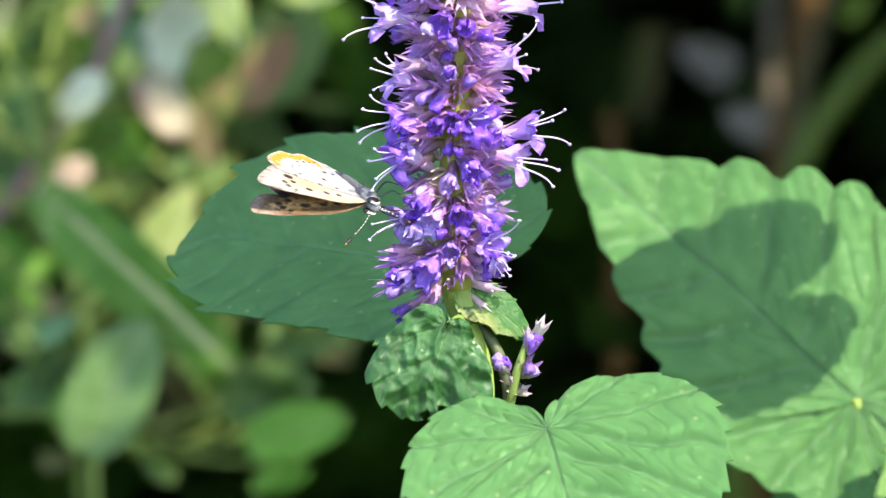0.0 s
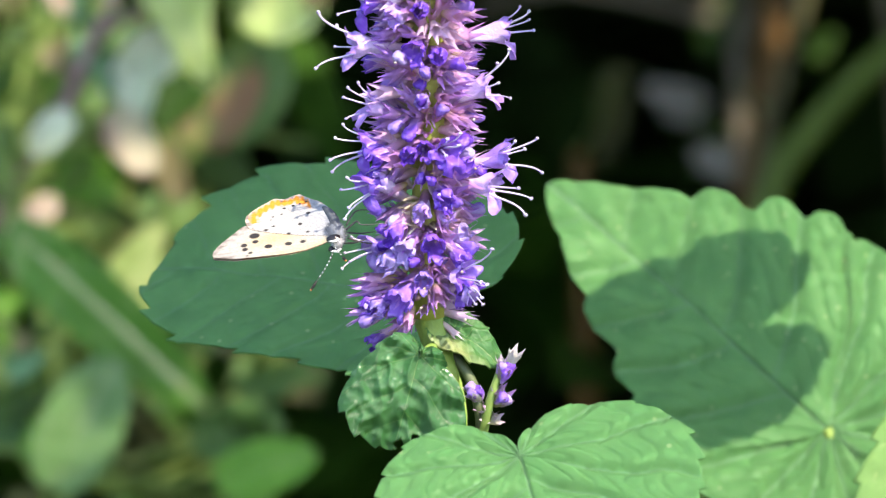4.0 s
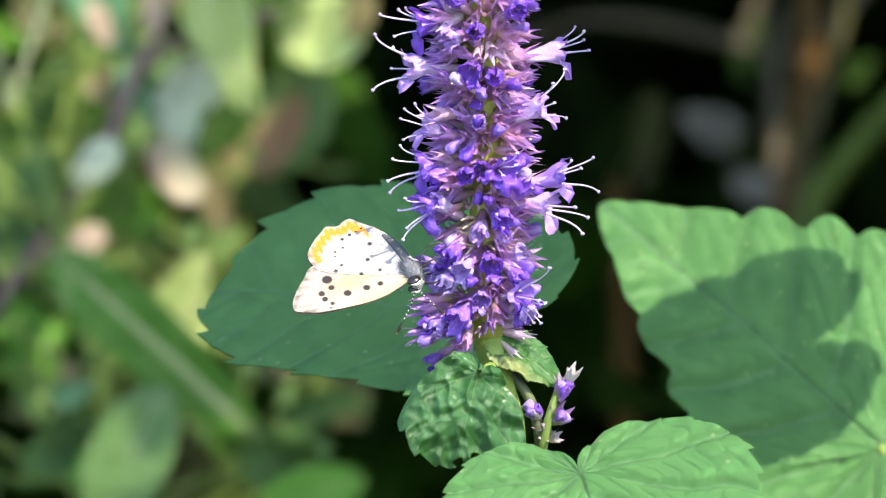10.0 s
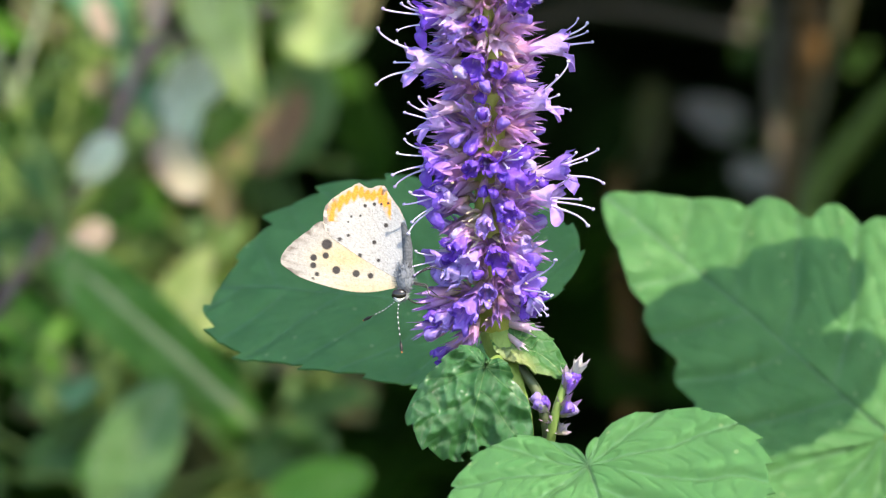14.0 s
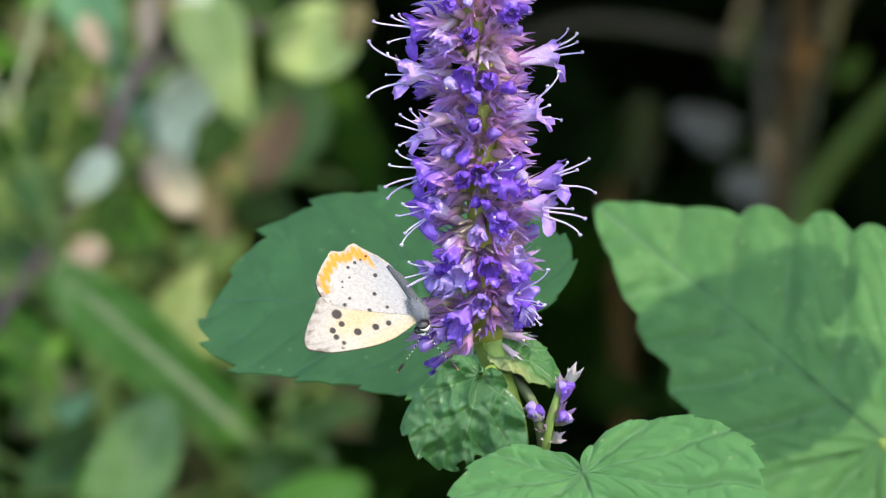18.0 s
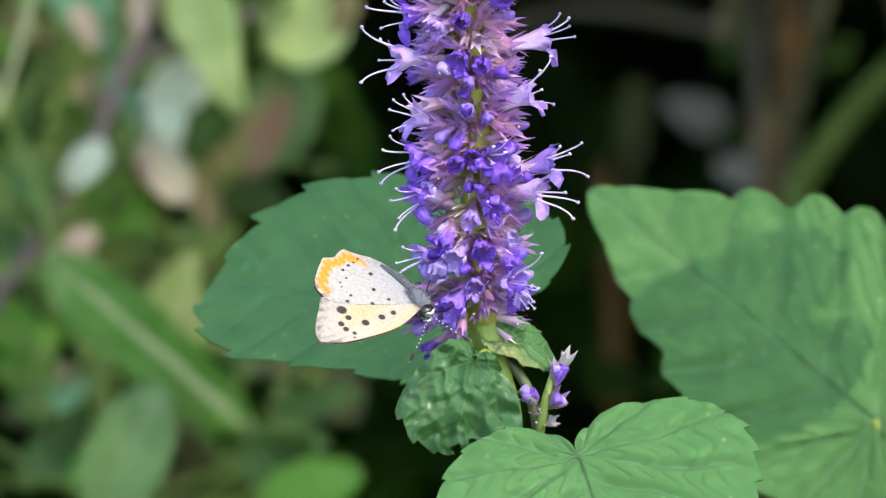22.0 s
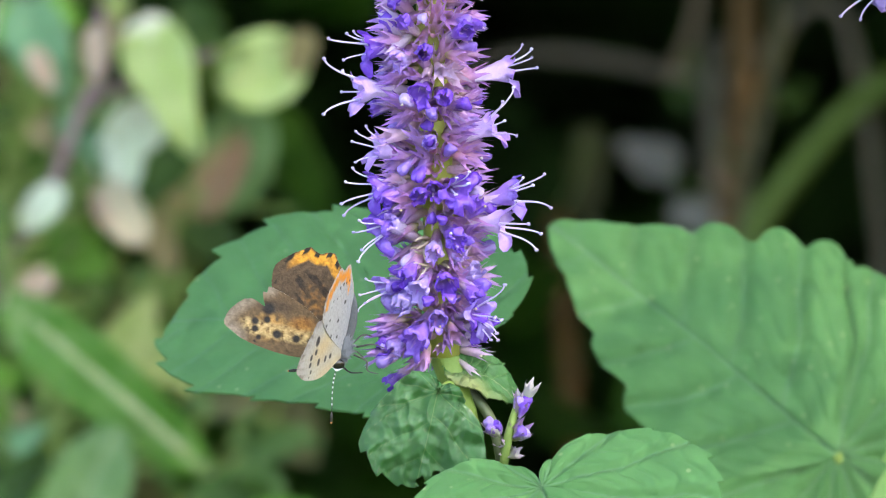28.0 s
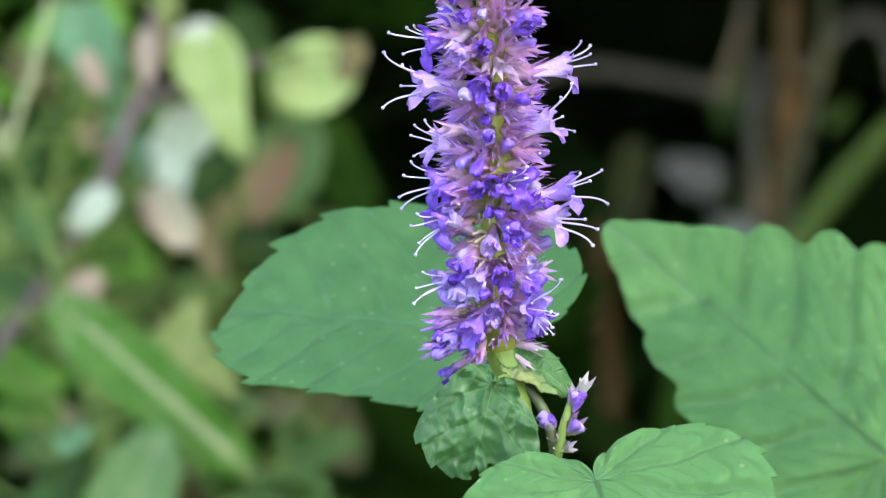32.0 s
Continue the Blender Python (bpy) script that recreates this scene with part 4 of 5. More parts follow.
# trailing weed at the back
weed_stem(vine, [(-95, 545, 674), (-84, 547, 683), (-75, 548, 692), (-69, 552, 712)], 0.7, green_stem)
weed_leaf(vine, (-89, 534, 671), 12, 10, 31, 25, green_leaf)
weed_leaf(vine, (-85, 546, 680), 13, 9, 42, 25, green_leaf)
weed_leaf(vine, (-81, 549, 696), 10, 9, 116, 20, olive_leaf)
weed_leaf(vine, (-77, 558, 688), 14, 9, -52, 30, bright_leaf)
weed_leaf(vine, (-66, 541, 649), 15, 10, 40, 35, green_leaf)
weed_leaf(vine, (-86, 544, 666), 12, 9, -43, 30, green_leaf)
weed_leaf(vine, (-40, 573, 661), 16, 10, -43, 25, low_shade_leaf)
weed_leaf(vine, (-52, 561, 650), 13, 10, 11, 30, green_leaf)
weed_leaf(vine, (-69, 568, 689), 13, 8, 135, 20, green_leaf)
weed_leaf(vine, (-36, 616, 675), 15, 9, -43, 25, low_shade_leaf)
weed_leaf(vine, (-42, 601, 700), 15, 11, -40, 25, low_shade_leaf)
weed_leaf(vine, (-26, 587, 622), 15, 11, -40, 30, olive_leaf)
weed_leaf(vine, (-21, 608, 628), 13, 11, -111, 25, green_leaf)
# small leaves of both weeds, thick on the ground and sparse at the top
rng_small = random.Random(77)
SMALL_TONES = [green_leaf] * 5 + [low_shade_leaf] * 6 + [bright_leaf] * 2 + [olive_leaf] * 3 + [lime_leaf, teal_leaf, tan_leaf, lit_ash_leaf]
for k in range(130):
    x, y, z = rng_small.uniform(-93, -16), rng_small.uniform(392, 600), rng_small.uniform(620, 720)
    size, tone = rng_small.uniform(5, 11), rng_small.choice(SMALL_TONES)
    if x > -34 and z > 672 or y < 470 and z > 655 and x > -80 + 0.25 * (720 - z):
        continue
    weed_leaf((vine, nettle)[k % 2], (x, y, z), size, size * rng_small.uniform(0.45, 0.8), rng_small.uniform(-180, 180), rng_small.uniform(-10, 40), tone)
# right side stalks
weed_stem(dead_stalk, [(86, 800, 678), (85, 795, 652), (82, 791, 629), (80, 789, 615), (75, 777, 550)], 4.0, brown_stem)
weed_stem(dead_stalk, [(80, 817, 662), (78, 814, 645), (79, 810, 621), (80, 808, 609)], 2.3, grey_stem)
weed_stem(green_stalk, [(116, 746, 661), (103, 744, 651), (92, 742, 639), (84, 740, 628), (72, 734, 596), (68, 728, 561)], 3.6, shade_stem)
weed_stem(green_stalk, [(92, 750, 685), (90, 747, 667), (85, 744, 649), (80, 740, 629), (77, 735, 599)], 1.7, olive_stem)
weed_stem(twig, [(16, 846, 650), (35, 846, 655), (54, 846, 653), (84, 845, 646), (117, 844, 642)], 1.8, grey_stem)
weed_stem(twig, [(71, 845, 650), (76, 847, 661), (79, 849, 673)], 1.2, grey_stem)
weed_stem(brown_cane, [(40, 790, 625), (41, 786, 602), (42, 777, 550)], 2.8, brown_stem)
weed_leaf(dead_stalk, (69, 841, 627), 15, 10, 155, -5, grey_leaf)
weed_leaf(dead_stalk, (79, 790, 621), 14, 8, 163, 0, grey_leaf)
weed_leaf(green_stalk, (75, 846, 653), 16, 7, -105, 20, low_shade_leaf)
weed_leaf(twig, (95, 794, 648), 8, 5, 45, 10, low_shade_leaf)
weed_leaf(brown_cane, (50, 843, 635), 25, 8, -96, 0, olive_leaf)

grass = weed("grass_blade", "pale dry grass blade in front of the weeds", (-140, 420))
weed_stem(grass, [(-72, 443, 727), (-74, 441, 718), (-77, 439, 709), (-81, 438, 698), (-87, 434, 679)], 0.7, straw_stem)


# ---------------------------------------------------------------- thicket behind the weeds, with an unseen roof added above
def thicket_data(name, count, seed, box, size, material, keep):
    """Many small folded leaves at random turns."""
    rng = random.Random(seed)
    verts, faces = [], []
    made = 0
    while made < count:
        p = Vector([rng.uniform(a, b) for a, b in box])
        if not keep(p):
            continue
        made += 1
        length = rng.uniform(*size)
        turn = Euler((rng.uniform(-0.9, 0.9), rng.uniform(-0.9, 0.9), rng.uniform(0, 6.3))).to_matrix()
        b = len(verts)
        wide = length * rng.uniform(0.22, 0.38)
        for q in ((0, 0, 0), (0.35, wide / length, 0.06), (0.75, 0.7 * wide / length, 0.02), (1, 0, -0.08), (0.75, -0.7 * wide / length, 0.02), (0.35, -wide / length, 0.06), (0.5, 0, -0.02)):
            verts.append(p + turn @ (Vector(q) * length))
        faces += [(b, b + 6, b + 1), (b + 1, b + 6, b + 2), (b + 2, b + 6, b + 3), (b + 3, b + 6, b + 4), (b + 4, b + 6, b + 5), (b + 5, b + 6, b)]
    return mesh(name, verts, faces, material, values={"vein": [0.0] * len(verts)})


# gaps in the added, unseen leaf screen through which the sun reaches the weeds: x, z, half width, half height
SUN_GAPS = ((-0.043, 0.704, 0.011, 0.017), (-0.025, 0.708, 0.011, 0.011), (-0.055, 0.693, 0.004, 0.004), (-0.030, 0.690, 0.004, 0.006), (-0.022, 0.632, 0.007, 0.005),
            (-0.054, 0.694, 0.012, 0.010), (-0.049, 0.683, 0.010, 0.010), (-0.068, 0.685, 0.010, 0.007), (-0.048, 0.663, 0.008, 0.006), (-0.071, 0.670, 0.008, 0.006))


def shaded_hollow(p):
    """The thicket closes behind a hollow; roof, right wall and sunward screen are unseen, added for shade."""
    if (p.x / 1.1) ** 2 + ((p.y - 0.95) / 0.9) ** 2 + 0.35 * noise.noise(p * 2.5) > 1.0 + (0.35 if p.y < 0.9 else 0) or p.z > 1.3 + 0.25 * noise.noise(p * 2.2):
        return False
    roof = 0.79 + 0.04 * noise.noise(p * 4) + (0.03 if p.x < -0.02 else 0)
    back = 1.25 + 0.15 * noise.noise(p * 3 + Vector((5, 0, 0)))
    # unseen wall on the right, added to darken the hollow
    if 0.28 < p.x and p.y > 0.1 and p.z < 1.0:
        return True
    # unseen leaves towards the sun, added to dapple the weeds
    if p.y < 0.53 and p.x < 0.035 + 0.52 * (p.z - 0.71):
        away = (0.46 - p.y) / -TO_SUN.y
        if not 0.45 < away < 0.72:
            return False
        foot = p - TO_SUN * away
        if not (-0.26 < foot.x < 0.0 and 0.40 < foot.z < 0.76):
            return False
        if foot.z > 0.655 and noise.noise(foot * 21) < 0.12:
            return False
        return all(math.hypot((foot.x - x) / (a + 0.006), (foot.z - z) / (b + 0.006)) > 2.0 for x, z, a, b in SUN_GAPS)
    return p.z > roof or p.y > back


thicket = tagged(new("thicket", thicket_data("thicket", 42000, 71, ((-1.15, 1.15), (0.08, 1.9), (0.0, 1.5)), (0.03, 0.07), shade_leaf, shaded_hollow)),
                 "dense shrub thicket behind the flowers, shade in its green, unseen roof added", "shrub", kind="stuff")
# leafy backing added to block lit ground behind; its colour carries the shade
shade_backing = tagged(new("shade_backing", thicket_data("shade_backing", 9000, 73, ((-2.2, 2.2), (1.9, 2.5), (0.0, 2.0)), (0.08, 0.16), shade_leaf, lambda p: p.z < 1.45 + 0.6 * noise.noise(Vector((p.x * 1.3, 2, 0))) - 0.35 * p.x ** 2 * 0.5 and abs(p.y - 2.2) < 0.2 + 0.2 * noise.noise(p * 1.7) + 0.1)),
                   "leafy backing added behind the thicket, shade in its colour", "shrub", kind="stuff")
tagged(new("undergrowth", thicket_data("undergrowth", 1700, 72, ((-0.40, 0.05), (0.60, 0.88), (0.1, 0.80)), (0.03, 0.055), low_shade_leaf, lambda p: p.x < -0.03 - 0.04 * math.sin(p.z * 60) or p.z < 0.605 + 0.02 * math.sin(p.x * 50) and p.x < 0.05)),
                    "tangle of small green weed leaves in the background", "undergrowth", kind="stuff")


# ---------------------------------------------------------------- cloud
def cloud_data():
    """Puffs that thicken along the drift."""
    rng = random.Random(90)
    bm = bmesh.new()
    ball = bmesh.new()
    bmesh.ops.create_icosphere(ball, subdivisions=1, radius=1)
    base_verts = [v.co.copy() for v in ball.verts]
    base_faces = [[v.index for v in f.verts] for f in ball.faces]
    bm.free(), ball.free()
    verts, faces = [], []
    for k in range(3400):
        s = rng.uniform(0, 11)
        cover = np.interp(s, [0, 0.5, 1.5, 2.5, 3.5, 4.5, 5.5, 8.0], [0.04, 0.07, 0.13, 0.19, 0.24, 0.29, 0.34, 0.42])
        if rng.random() > cover:
            continue
        p = Vector((-s, rng.uniform(-2.2, 2.2), rng.uniform(-0.5, 0.5)))
        r = rng.uniform(0.10, 0.22)
        b = len(verts)
        verts += [p + v * r for v in base_verts]
        faces += [tuple(i + b for i in f) for f in base_faces]
    return mesh("cloud", verts, faces, cloud_mat)


CLOUD_MID = TO_SUN * 150
cloud = tagged(new("cloud", cloud_data()), "small white cloud drifting in front of the sun", "cloud")


# ---------------------------------------------------------------- butterfly
# wing outlines in mm from the wing's root: away from the body, towards the tail
FORE_EDGE = ((0.0, -0.1), (1.2, -0.35), (4.6, -0.85), (8.0, -0.5), (12.3, 0.8), (14.6, 2.2), (15.3, 3.0), (14.9, 4.2), (13.8, 5.4), (11.8, 6.9), (10.0, 8.0), (6.0, 6.3), (2.7, 3.7), (0.5, 1.3))
HIND_EDGE = ((0.0, 0.3), (3.0, 2.0), (6.5, 4.2), (9.6, 6.6), (10.0, 8.2), (9.7, 9.9), (8.2, 11.3), (6.7, 12.2), (5.6, 12.8), (4.9, 12.4), (4.1, 12.15), (3.2, 12.45), (2.3, 12.35), (1.7, 11.3), (0.2, 9.0), (-0.6, 6.2), (-1.0, 3.0), (-0.5, 1.0))
FORE_SPOTS = ((4.2, 1.2, 0.36), (5.97, 1.47, 0.46), (8.42, 1.9, 0.50), (9.55, 5.1, 0.66), (9.7, 3.7, 0.40), (11.2, 3.45, 0.42), (11.25, 2.5, 0.38), (10.8, 1.4, 0.28), (11.3, 0.9, 0.16))
HIND_SPOTS = ((5.5, 3.7, 0.30), (3.7, 5.35, 0.27), (2.25, 7.45, 0.28), (7.95, 5.7, 0.28), (6.9, 6.2, 0.22), (3.2, 3.1, 0.22), (6.5, 8.55, 0.15), (5.4, 8.65, 0.15), (6.9, 7.9, 0.13), (4.8, 9.9, 0.22), (3.65, 10.1, 0.22), (2.8, 10.1, 0.16), (1.95, 10.2, 0.18))


def fade(d, near, far):
    return np.clip((far - d) / (far - near), 0, 1)


def blend(a, b, f):
    return a + (np.asarray(b, float) - a) * np.asarray(f)[:, None]


def wing_colours(p, rim, fore, upper):
    """Scale colours at points p (mm); rim: distance from the outer margin in mm."""
    rough = np.array([noise.noise(Vector((x * 1.6, y * 1.6, 3.0 if upper else 0.0))) for x, y in p])
    fine = np.array([noise.noise(Vector((x * 5, y * 5, 1.0))) for x, y in p])
    x, y = p[:, 0], p[:, 1]
    if not upper and fore:
        col = np.tile([0.52, 0.485, 0.405], (len(p), 1))
        col = blend(col, (0.63, 0.455, 0.215), fade(np.hypot((x - 7.2) / 4.2, (y - 3.5) / 2.0), 0.3, 1.25) * 0.7)
        col = blend(col, (0.60, 0.47, 0.27), fade(y - 0.06 * x, -0.4, 0.9) * fade(x, 7.0, 10.0) * 0.6)
        col = blend(col, (0.46, 0.435, 0.40), fade(rim, 1.6, 3.2) * (x > 6))
        col = blend(col, (0.16, 0.125, 0.10), fade(rim, 0.3, 1.3 + 0.5 * rough) * (0.35 + 0.65 * (np.sin((y - 0.3 * x) * 4.6) > 0.0)) * (x > 9) * (0.6 + 0.8 * rough).clip(0, 1))
        veins = np.abs(((y + 0.4) / (0.35 + 0.065 * x)) % 1.0 - 0.5) < 0.045
        col = blend(col, (0.36, 0.31, 0.25), veins * (x > 3) * 0.35)
    elif not upper:
        col = np.tile([0.475, 0.475, 0.465], (len(p), 1))
        col = blend(col, (0.40, 0.43, 0.475), fade(x, 1.0, 4.0) * 0.75)
        col = blend(col, (0.36, 0.33, 0.30), (fine > 0.30) * 0.3)
        col = blend(col, (0.20, 0.19, 0.20), ((fine > 0.36) & (x < 4.5) & (y > 1.5)) * 0.55)
        veins = np.abs((np.arctan2(x + 1.5, y + 1.5) * 7.0) % 1.0 - 0.5) < 0.05
        col = blend(col, (0.36, 0.34, 0.33), veins * 0.3)
        band = fade(np.abs(rim - 1.0 - 0.35 * rough), 0.34 + 0.30 * np.sin(8.0 * x + 1.4 * y), 0.85) * (y > 7.9) * (x > 1.6) * (x < 9.5)
        col = blend(col, (0.84, 0.31, 0.03), band)
        col = blend(col, (0.60, 0.50, 0.40), fade(rim, 0.1, 0.3) * 0.8)
        col = blend(col, (0.22, 0.17, 0.14), fade(rim, 0.25, 0.9) * fade(-x, -9.0, -8.0) * (rough > -0.1) * 0.8)
    elif fore:
        col = np.tile([0.20, 0.125, 0.065], (len(p), 1))
        stripe = fade(np.abs(y - 0.9 - 0.16 * x), 0.7, 1.2) * fade(np.abs(x - 8.0), 4.0, 5.4)
        patch = fade(np.hypot((x - 9.3) / 2.4, (y - 2.8) / 1.8), 0.5, 1.2) + fade(np.hypot((x - 5.5) / 2.2, (y - 2.3) / 1.3), 0.5, 1.2)
        col = blend(col, (0.62, 0.33, 0.10), np.clip(patch, 0, 1) * (0.85 + 1.3 * rough).clip(0, 1))
        col = blend(col, (0.72, 0.50, 0.23), stripe * (0.75 + 1.1 * rough + 0.7 * fine).clip(0, 1))
        col = blend(col, (0.46, 0.19, 0.04), fade(np.hypot((x - 5.2) / 1.8, (y - 3.4) / 1.0), 0.4, 1.2) * 0.8)
        col = blend(col, (0.10, 0.065, 0.045), fade(np.hypot((x - 8.6) / 2.6, (y - 5.4) / 1.0), 0.5, 1.2) * 0.8)
        col = blend(col, (0.36, 0.28, 0.21), fade(rim, 0.5, 1.8) * (x > 8))
    else:
        col = np.tile([0.125, 0.078, 0.045], (len(p), 1))
        col = blend(col, (0.40, 0.18, 0.045), (fade(np.hypot((x - 4.2) / 2.2, (y - 6.0) / 2.4), 0.2, 1.2) * (0.3 + 1.6 * rough)).clip(0, 1))
        col = blend(col, (0.20, 0.15, 0.11), fade(x, 0.3, 2.2) * 0.6)
        col = blend(col, (0.03, 0.022, 0.018), fade(np.abs(rim - 3.4 - 0.6 * rough), 0.3, 0.7) * (np.sin((x - y) * 2.6) > 0.0) * 0.8)
        band = fade(np.abs(rim - 0.85), 0.45 + 0.25 * rough, 0.8) * (y > 7.5) * (x > 1.0) * fade(x, 7.0, 8.4)
        col = blend(col, (0.82, 0.36, 0.045), band)
        dots = fade(np.abs(rim - 0.35), 0.2, 0.42) * (np.sin((x + y * 0.4) * 4.2) > 0.25) * (y > 7.5)
        col = blend(col, (0.03, 0.025, 0.02), dots)
    for sx, sy, r in (FORE_SPOTS if fore else HIND_SPOTS):
        big = 1.15 if upper else 1.0
        if upper and not fore:
            continue
        d = np.hypot(x - sx, y - sy) / (r * big)
        col = blend(col, (0.035, 0.03, 0.03), fade(d, 0.7 if upper else 0.85, 1.3 if upper else 1.15))
    col *= (0.82 + 0.34 * rough + 0.30 * fine if upper else 0.85 + 0.14 * fine)[:, None]
    return col.clip(0, 1)


def wing_data(name, edge, fore, mirror, torn):
    """mirror: the wing of the far side. Two skins, the lower one towards the outside."""
    outline = [Vector((x, y, 0)) for x, y in edge]
    line = smooth_line(outline + [outline[0]], 16)[:-1]
    rng = random.Random(41 + torn)
    count = len(line)
    mid = sum(line, Vector()) / count
    # outer margin: which points of the outline belong to it
    outer = [i for i, v in enumerate(line) if (v.x > 9.4 and v.y > 1.5 if fore else (v.y > 8.2 or v.x > 9.3))]
    ragged = []
    for i, v in enumerate(line):
        cut = 0.0
        if i in outer:
            cut = 0.14 * abs(noise.noise(Vector((i * 0.9, torn, 0)))) + 0.05 * rng.random()
            if torn and fore and 9.6 < v.x < 13.4 and v.y > 4.8:
                cut += 2.3 * max(0, math.sin((v.x - 9.6) * 1.0)) * (0.7 + 0.3 * math.sin(v.x * 4))
        ragged.append(v + (mid - v).normalized() * cut)
    rim_points = np.array([(line[i].x, line[i].y) for i in outer])
    rings = 46
    pts = [mid]
    for ring in range(1, rings + 1):
        s = (ring / rings) ** 0.85
        pts += [mid.lerp(v, s) for v in ragged]
    p = np.array([(v.x, v.y) for v in pts])
    rim = np.min(np.hypot(p[:, None, 0] - rim_points[None, :, 0], p[:, None, 1] - rim_points[None, :, 1]), axis=1)
    way = 1.0 if mirror else -1.0
    bulge = np.array([0.10 * math.sin(max(0, x) * 0.45) + 0.05 * noise.noise(Vector((x * 0.7, y * 0.7, 9))) for x, y in p])
    outside = [(x, y, way * (0.05 + (0.0 if fore else 0.06)) + b) for (x, y), b in zip(p, bulge)]
    inside_skin = [(x, y, way * (0.0 + (0.0 if fore else 0.06)) + b) for (x, y), b in zip(p, bulge)]
    n = len(pts)
    faces = [(0, 1 + k, 1 + (k + 1) % count) for k in range(count)]
    for ring in range(1, rings):
        b, c = 1 + (ring - 1) * count, 1 + ring * count
        faces += [(b + k, c + k, c + (k + 1) % count, b + (k + 1) % count) for k in range(count)]
    back = [tuple(i + n for i in f)[::-1] for f in faces]
    b = 1 + (rings - 1) * count
    border = [(b + k, b + (k + 1) % count, n + b + (k + 1) % count, n + b + k) for k in range(count)]
    tint = np.concatenate([wing_colours(p, rim, fore, False), wing_colours(p, rim, fore, True)])
    verts = [(x / 1000, y / 1000, z / 1000) for x, y, z in outside + inside_skin]
    return mesh(name, verts, faces + back + border, wing_mat, values={"tint": tint})


butterfly = thing("butterfly", (0, 0, 0.75), "small copper butterfly with worn pale spotted wings, feeding on the spike", "butterfly")
WINGS = []
for far in (False, True):
    WINGS.append((far, True, part("forewing", wing_data("forewing", FORE_EDGE, True, far, 1 if far else 0), butterfly, label="cream forewing with black spots, brown above")))
    WINGS.append((far, False, part("hindwing", wing_data("hindwing", HIND_EDGE, False, far, 0), butterfly, label="grey-white hindwing with an orange margin, brown above")))


def mm(x, y, z):
    return Vector((x / 1000, y / 1000, z / 1000))


def furry_data(name, radii, material, hairs, long, seed):
    """A bumpy body with short hairs that lean towards the tail."""
    data = ball_data(name, radii, material, 0.35, seed)
    rng = random.Random(seed)
    verts, faces = [v.co.copy() for v in data.vertices], [tuple(f.vertices) for f in data.polygons]
    for _ in range(hairs):
        d = Vector((rng.gauss(0, 1), rng.gauss(0, 1), rng.gauss(0, 1))).normalized()
        root = Vector((d.x * radii[0], d.y * radii[1], d.z * radii[2])) * 0.95
        way = (d + Vector((0, 0.8, 0)) + 0.4 * Vector((rng.uniform(-1, 1), rng.uniform(-1, 1), rng.uniform(-1, 1)))).normalized()
        side = way.cross(Vector((0.3, 0.2, 0.9))).normalized() * 0.00004
        other = way.cross(side).normalized() * 0.00004
        b = len(verts)
        verts += [root + side, root - side + other, root - side - other, root + way * long * rng.uniform(0.5, 1.0)]
        faces += [(b, b + 1, b + 3), (b + 1, b + 2, b + 3), (b + 2, b, b + 3)]
    return mesh(name, verts, faces, material)


part("thorax", furry_data("thorax", (0.0010, 0.0018, 0.0009), slate_fur_mat, 420, 0.0011, 1), butterfly, Matrix.Translation(mm(0.0, 0.9, 0)), "slate-grey furry thorax")
part("abdomen", tube_data("abdomen", [mm(-0.3, 2.2, 0), mm(-0.4, 4.2, 0), mm(-0.2, 6.2, 0), mm(0.2, 7.8, 0)], [0.0006, 0.00065, 0.00055, 0.00025], abdomen_mat, sides=14), butterfly, label="slender dark grey abdomen")
head = part("head", furry_data("head", (0.0007, 0.0007, 0.0007), fur_mat, 160, 0.0006, 2), butterfly, Matrix.Translation(mm(0.35, -1.25, 0)), "white and black head")
for z in (-0.72, 0.72):
    part("eye", ball_data("eye", (0.00092, 0.00066, 0.0004), eye_mat), head, Matrix.Translation(mm(0.35, 0.1, z)), "glossy black eye")
    part("eye_rim", tube_data("eye_rim", [mm(-0.25, -0.35, z), mm(0.35, -0.68, z), mm(1.0, -0.25, z)], [0.00012, 0.00016, 0.0001], white_mat, sides=6), head, label="white eye rim")
part("proboscis", tube_data("proboscis", [mm(-0.4, -1.7, 0), mm(-1.6, -2.3, 0), mm(-3.2, -2.2, 0)], [0.00014, 0.0001, 0.00007], horn_mat, sides=6), head, Matrix.Translation(mm(-0.35, 1.25, 0)), "thin dark proboscis")


def antenna(points):
    """A banded feeler with an orange-tipped black club."""
    line = smooth_line(points, 9)
    stalk = part("antenna", tube_data("antenna", points, [0.00006, 0.00005, 0.00005], horn_mat, sides=6), butterfly, label="black and white banded antenna")
    for a, b in zip(line[1:-2:2], line[2:-1:2]):
        part("white_band", tube_data("white_band", [a, a.lerp(b, 0.4), a.lerp(b, 0.7)], [0.00006, 0.000066, 0.00006], white_mat, sides=6, steps=1), stalk)
    end, way = line[-1], (line[-1] - line[-2]).normalized()
    part("club", tube_data("club", [end, end + way * 0.0006, end + way * 0.0013], [0.0001, 0.00022, 0.00012], horn_mat, sides=8), stalk, label="black club")
    part("club_tip", ball_data("club_tip", (0.00013, 0.00013, 0.00013), orange_mat), stalk, Matrix.Translation(end + way * 0.0013), "orange club tip")


